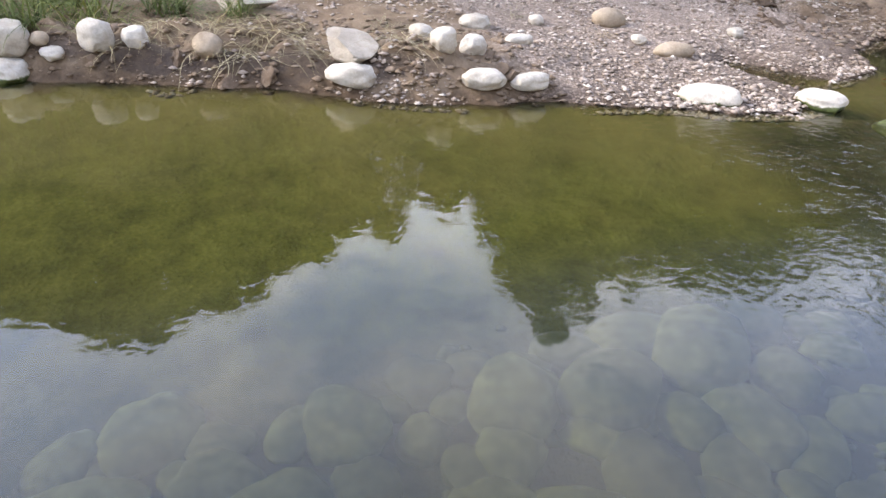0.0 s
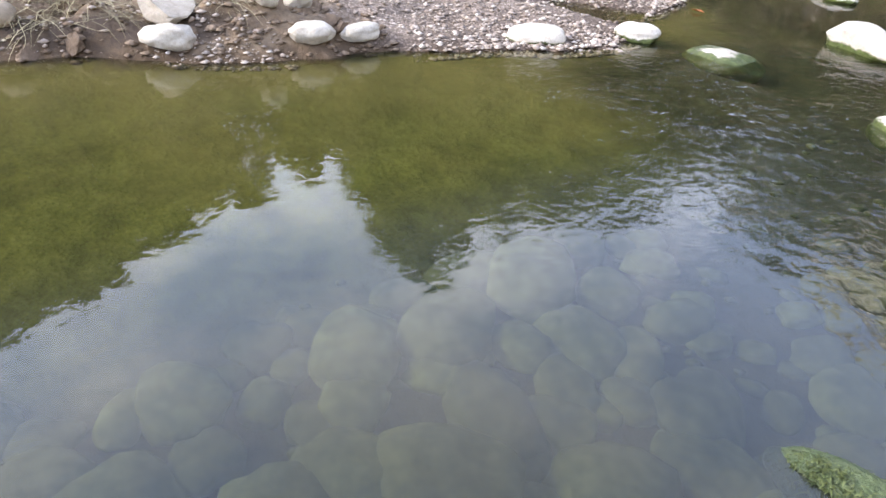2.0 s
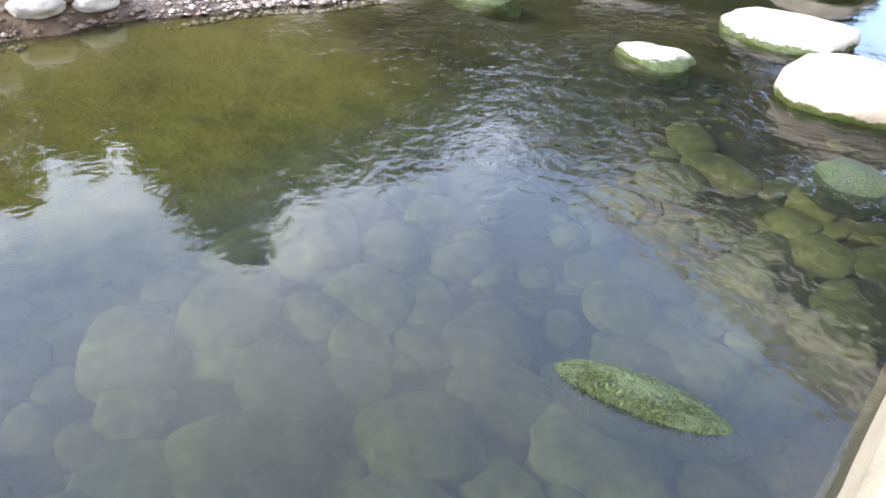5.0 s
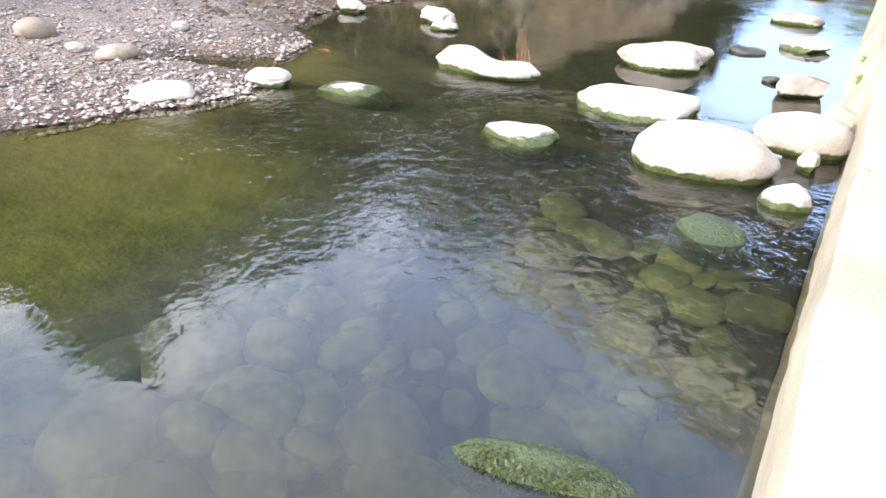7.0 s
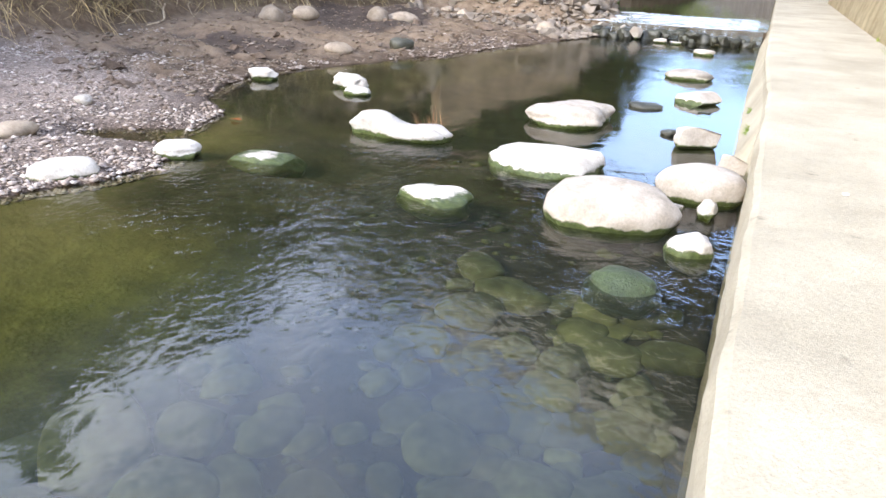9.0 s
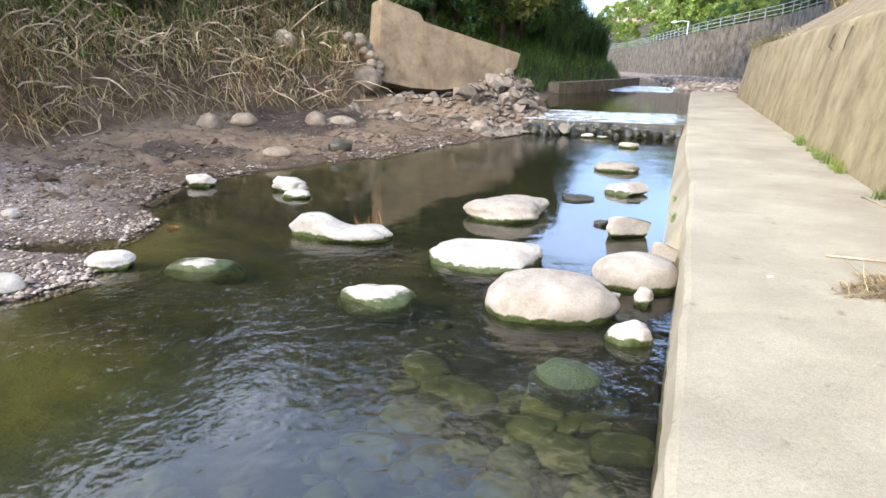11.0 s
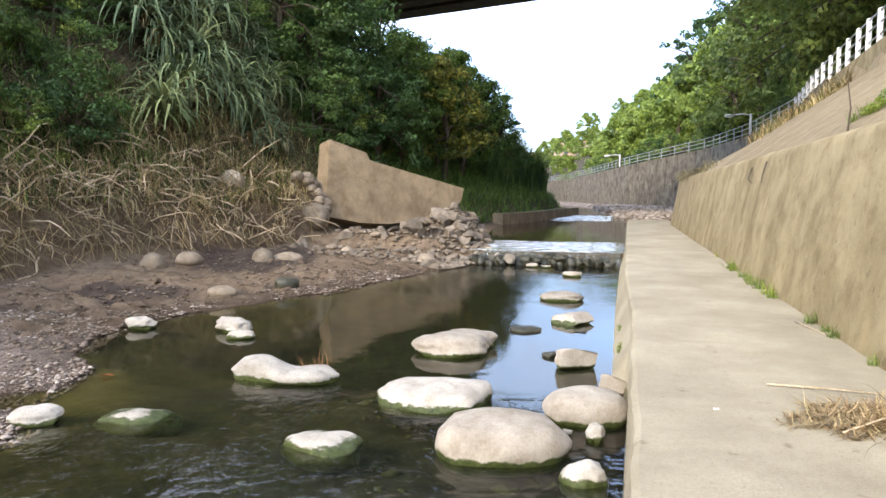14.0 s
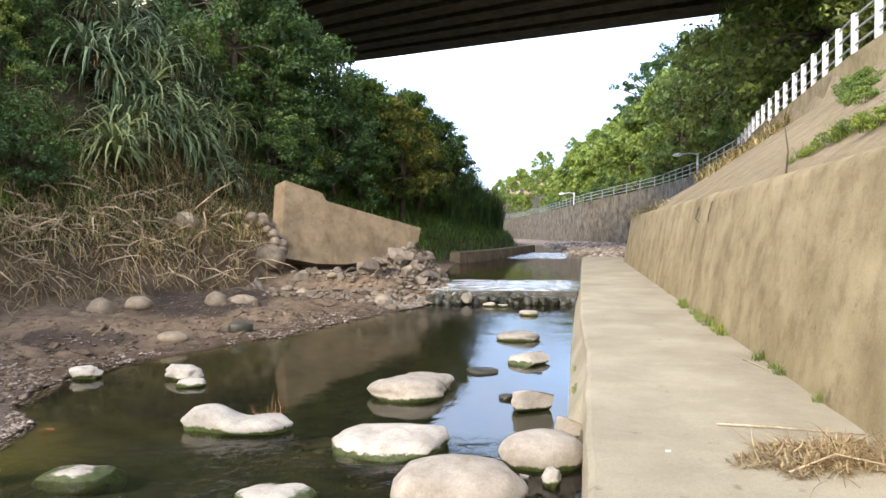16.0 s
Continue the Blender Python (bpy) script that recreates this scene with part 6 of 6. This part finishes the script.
def rapid(x0, x1, y0, y1, z, amp, seed, label):
    """Broken water: short steep waves; their white is foam plus mirrored sky put in as colour."""
    X_, Y_ = np.meshgrid(np.arange(x0, x1, 0.07), np.arange(y0, y1, 0.07))
    fade = step(0, 0.5, X_ - x0) * step(0, 0.5, x1 - X_) * step(0, 0.25, Y_ - y0) * step(0, 1.0, y1 - Y_)
    Z_ = z - 0.012 + 0.03 * fade + amp * fade * (fbm(X_ * 0.7, Y_, 0.42, 3, seed) + 0.5 * fbm(X_, Y_ * 1.4, 0.2, 2, seed + 1))
    idx = np.arange(X_.size).reshape(X_.shape)
    F = np.stack([idx[:-1, :-1], idx[:-1, 1:], idx[1:, 1:], idx[1:, :-1]], -1).reshape(-1, 4)
    ob = tagged(new("water_rapid", fast_mesh("water_rapid", np.stack([X_, Y_, Z_], -1).reshape(-1, 3), F, M_RAPID, True)), label, "water", kind="structure")
    ob.visible_shadow = False


rapid(-3.9, 0.0, FALL_Y - 0.25, FALL_Y + 3.6, POOL, 0.035, 14, "blue-white broken water above the small fall")
rapid(-4.2, -0.6, 36.0, 45.0, POOL, 0.06, 16, "blue-white rapid farther upstream")

# ---------------------------------------------------------------- the wooded hill behind the path
RIGHT = "trees of the wooded hill"
HILL_AZ = [-6, -4.8, -3.0, -0.9, 0.9, 3.1, 4.5, 6.6, 9.1, 15, 40]
HILL_EL = [2.6, 3.2, 4.0, 5.8, 7.2, 8.8, 10.2, 11.2, 15.2, 22, 30]
for k in range(190):
    y = 14 + 125 * r.random() ** 1.1
    e = 3.4 + 26 * r.random() ** 1.3
    x = float(interp(y, RAIL_Y, RAIL_X)) + e
    z = float(land(x, y)) - 0.4
    top = 1.6 + math.hypot(x, y) * math.tan(radians(float(interp(math.degrees(math.atan2(x, y)), HILL_AZ, HILL_EL))))
    s = (top * r.uniform(0.66, 1.06) - z) / (9.0, 11.0, 9.0)[k % 3]
    if s < 0.25:
        continue
    if y > 72:
        into_woods(T_WOOD[k % 3], x, y, z, r.uniform(0, 360), min(s, 1.5))
        continue
    plant_tree((T_FINE if e < 9 and 18 < y < 48 else T_HILL if e < 16 else T_FAR)[k % 3], x, y, z, r.uniform(0, 360), min(s, 1.5), "sunlit green tree on the wooded hillside", RIGHT)
for k in range(70):
    y = 28 + 90 * r.random()
    x = float(interp(y, RAIL_Y, RAIL_X)) + r.uniform(2.2, 6)
    plant_tree(T_BUSH[k % 3], x, y, float(land(x, y)) - 0.3, r.uniform(0, 360), r.uniform(0.8, 1.5), "green bush beside the path", RIGHT, "bush", "bush")
for x, y, top in ((7.4, 80.0, 20.6), (9.8, 78.0, 22.0), (8.4, 82.0, 21.0), (5.4, 84.0, 17.0), (11.6, 76.0, 22.5)):
    z = float(land(x, y)) - 0.4
    plant_tree(T_LACY, x, y, z, r.uniform(0, 360), (top - z) / 9.6, "thin open-crowned tree on the hill's skyline", RIGHT)
# unseen tall wood, added across the river bend to close in behind the walkway
for k in range(40):
    x, y = -24 + 34 * (k + r.random()) / 40, -29 - 9 * r.random()
    into_woods(T_WOOD[k % 3], x, y, -1.0, r.uniform(0, 360), r.uniform(1.0, 1.4))
# distance beyond the bend
for k in range(60):
    y = 125 + 170 * r.random()
    x = -70 + 75 * r.random()
    into_woods(T_WOOD[k % 3], x, y, float(land(x, y)) - 0.4, r.uniform(0, 360), r.uniform(0.6, 1.0))
tagged(new("woods", fast_mesh("woods", np.concatenate(WOODS_V), np.concatenate(WOODS_F), M_LEAF_B)), "distant green woods beyond the river bend, with unseen added woods behind", "woods", kind="stuff")


def apartment(x, y, w, d, storeys, label):
    """A far block of flats: walls, a flat roof with a rim, rows of windows."""
    h = storeys * 3.0
    z = float(land(x, y)) - 1.0
    house = tagged(new("apartment_building"), label, "building", "flats on the far hill")
    house.location = (x, y, z)
    bm = bmesh.new()
    box(bm, -w / 2, w / 2, -d / 2, d / 2, 0, h + 1)
    part("wall", finish("wall", bm, M_ROOF), house)
    bm = bmesh.new()
    box(bm, -w / 2 - 0.4, w / 2 + 0.4, -d / 2 - 0.4, d / 2 + 0.4, h + 1, h + 1.5)
    part("roof", finish("roof", bm, M_BRIDGE), house)
    bm = bmesh.new()
    box(bm, -0.8, 0.8, -0.15, 0.15, 0, 1.5)
    pane = finish("window", bm, M_GLASSDARK)
    for s in range(storeys):
        for i in range(int(w // 3.4)):
            part("window", pane, house).location = (-w / 2 + 2.0 + i * 3.4, -d / 2, 1.9 + s * 3.0)


apartment(-23, 290, 14, 10, 2, "pink far block of flats on the hill")
apartment(-38, 320, 14, 10, 2, "low pinkish far house on the hill")
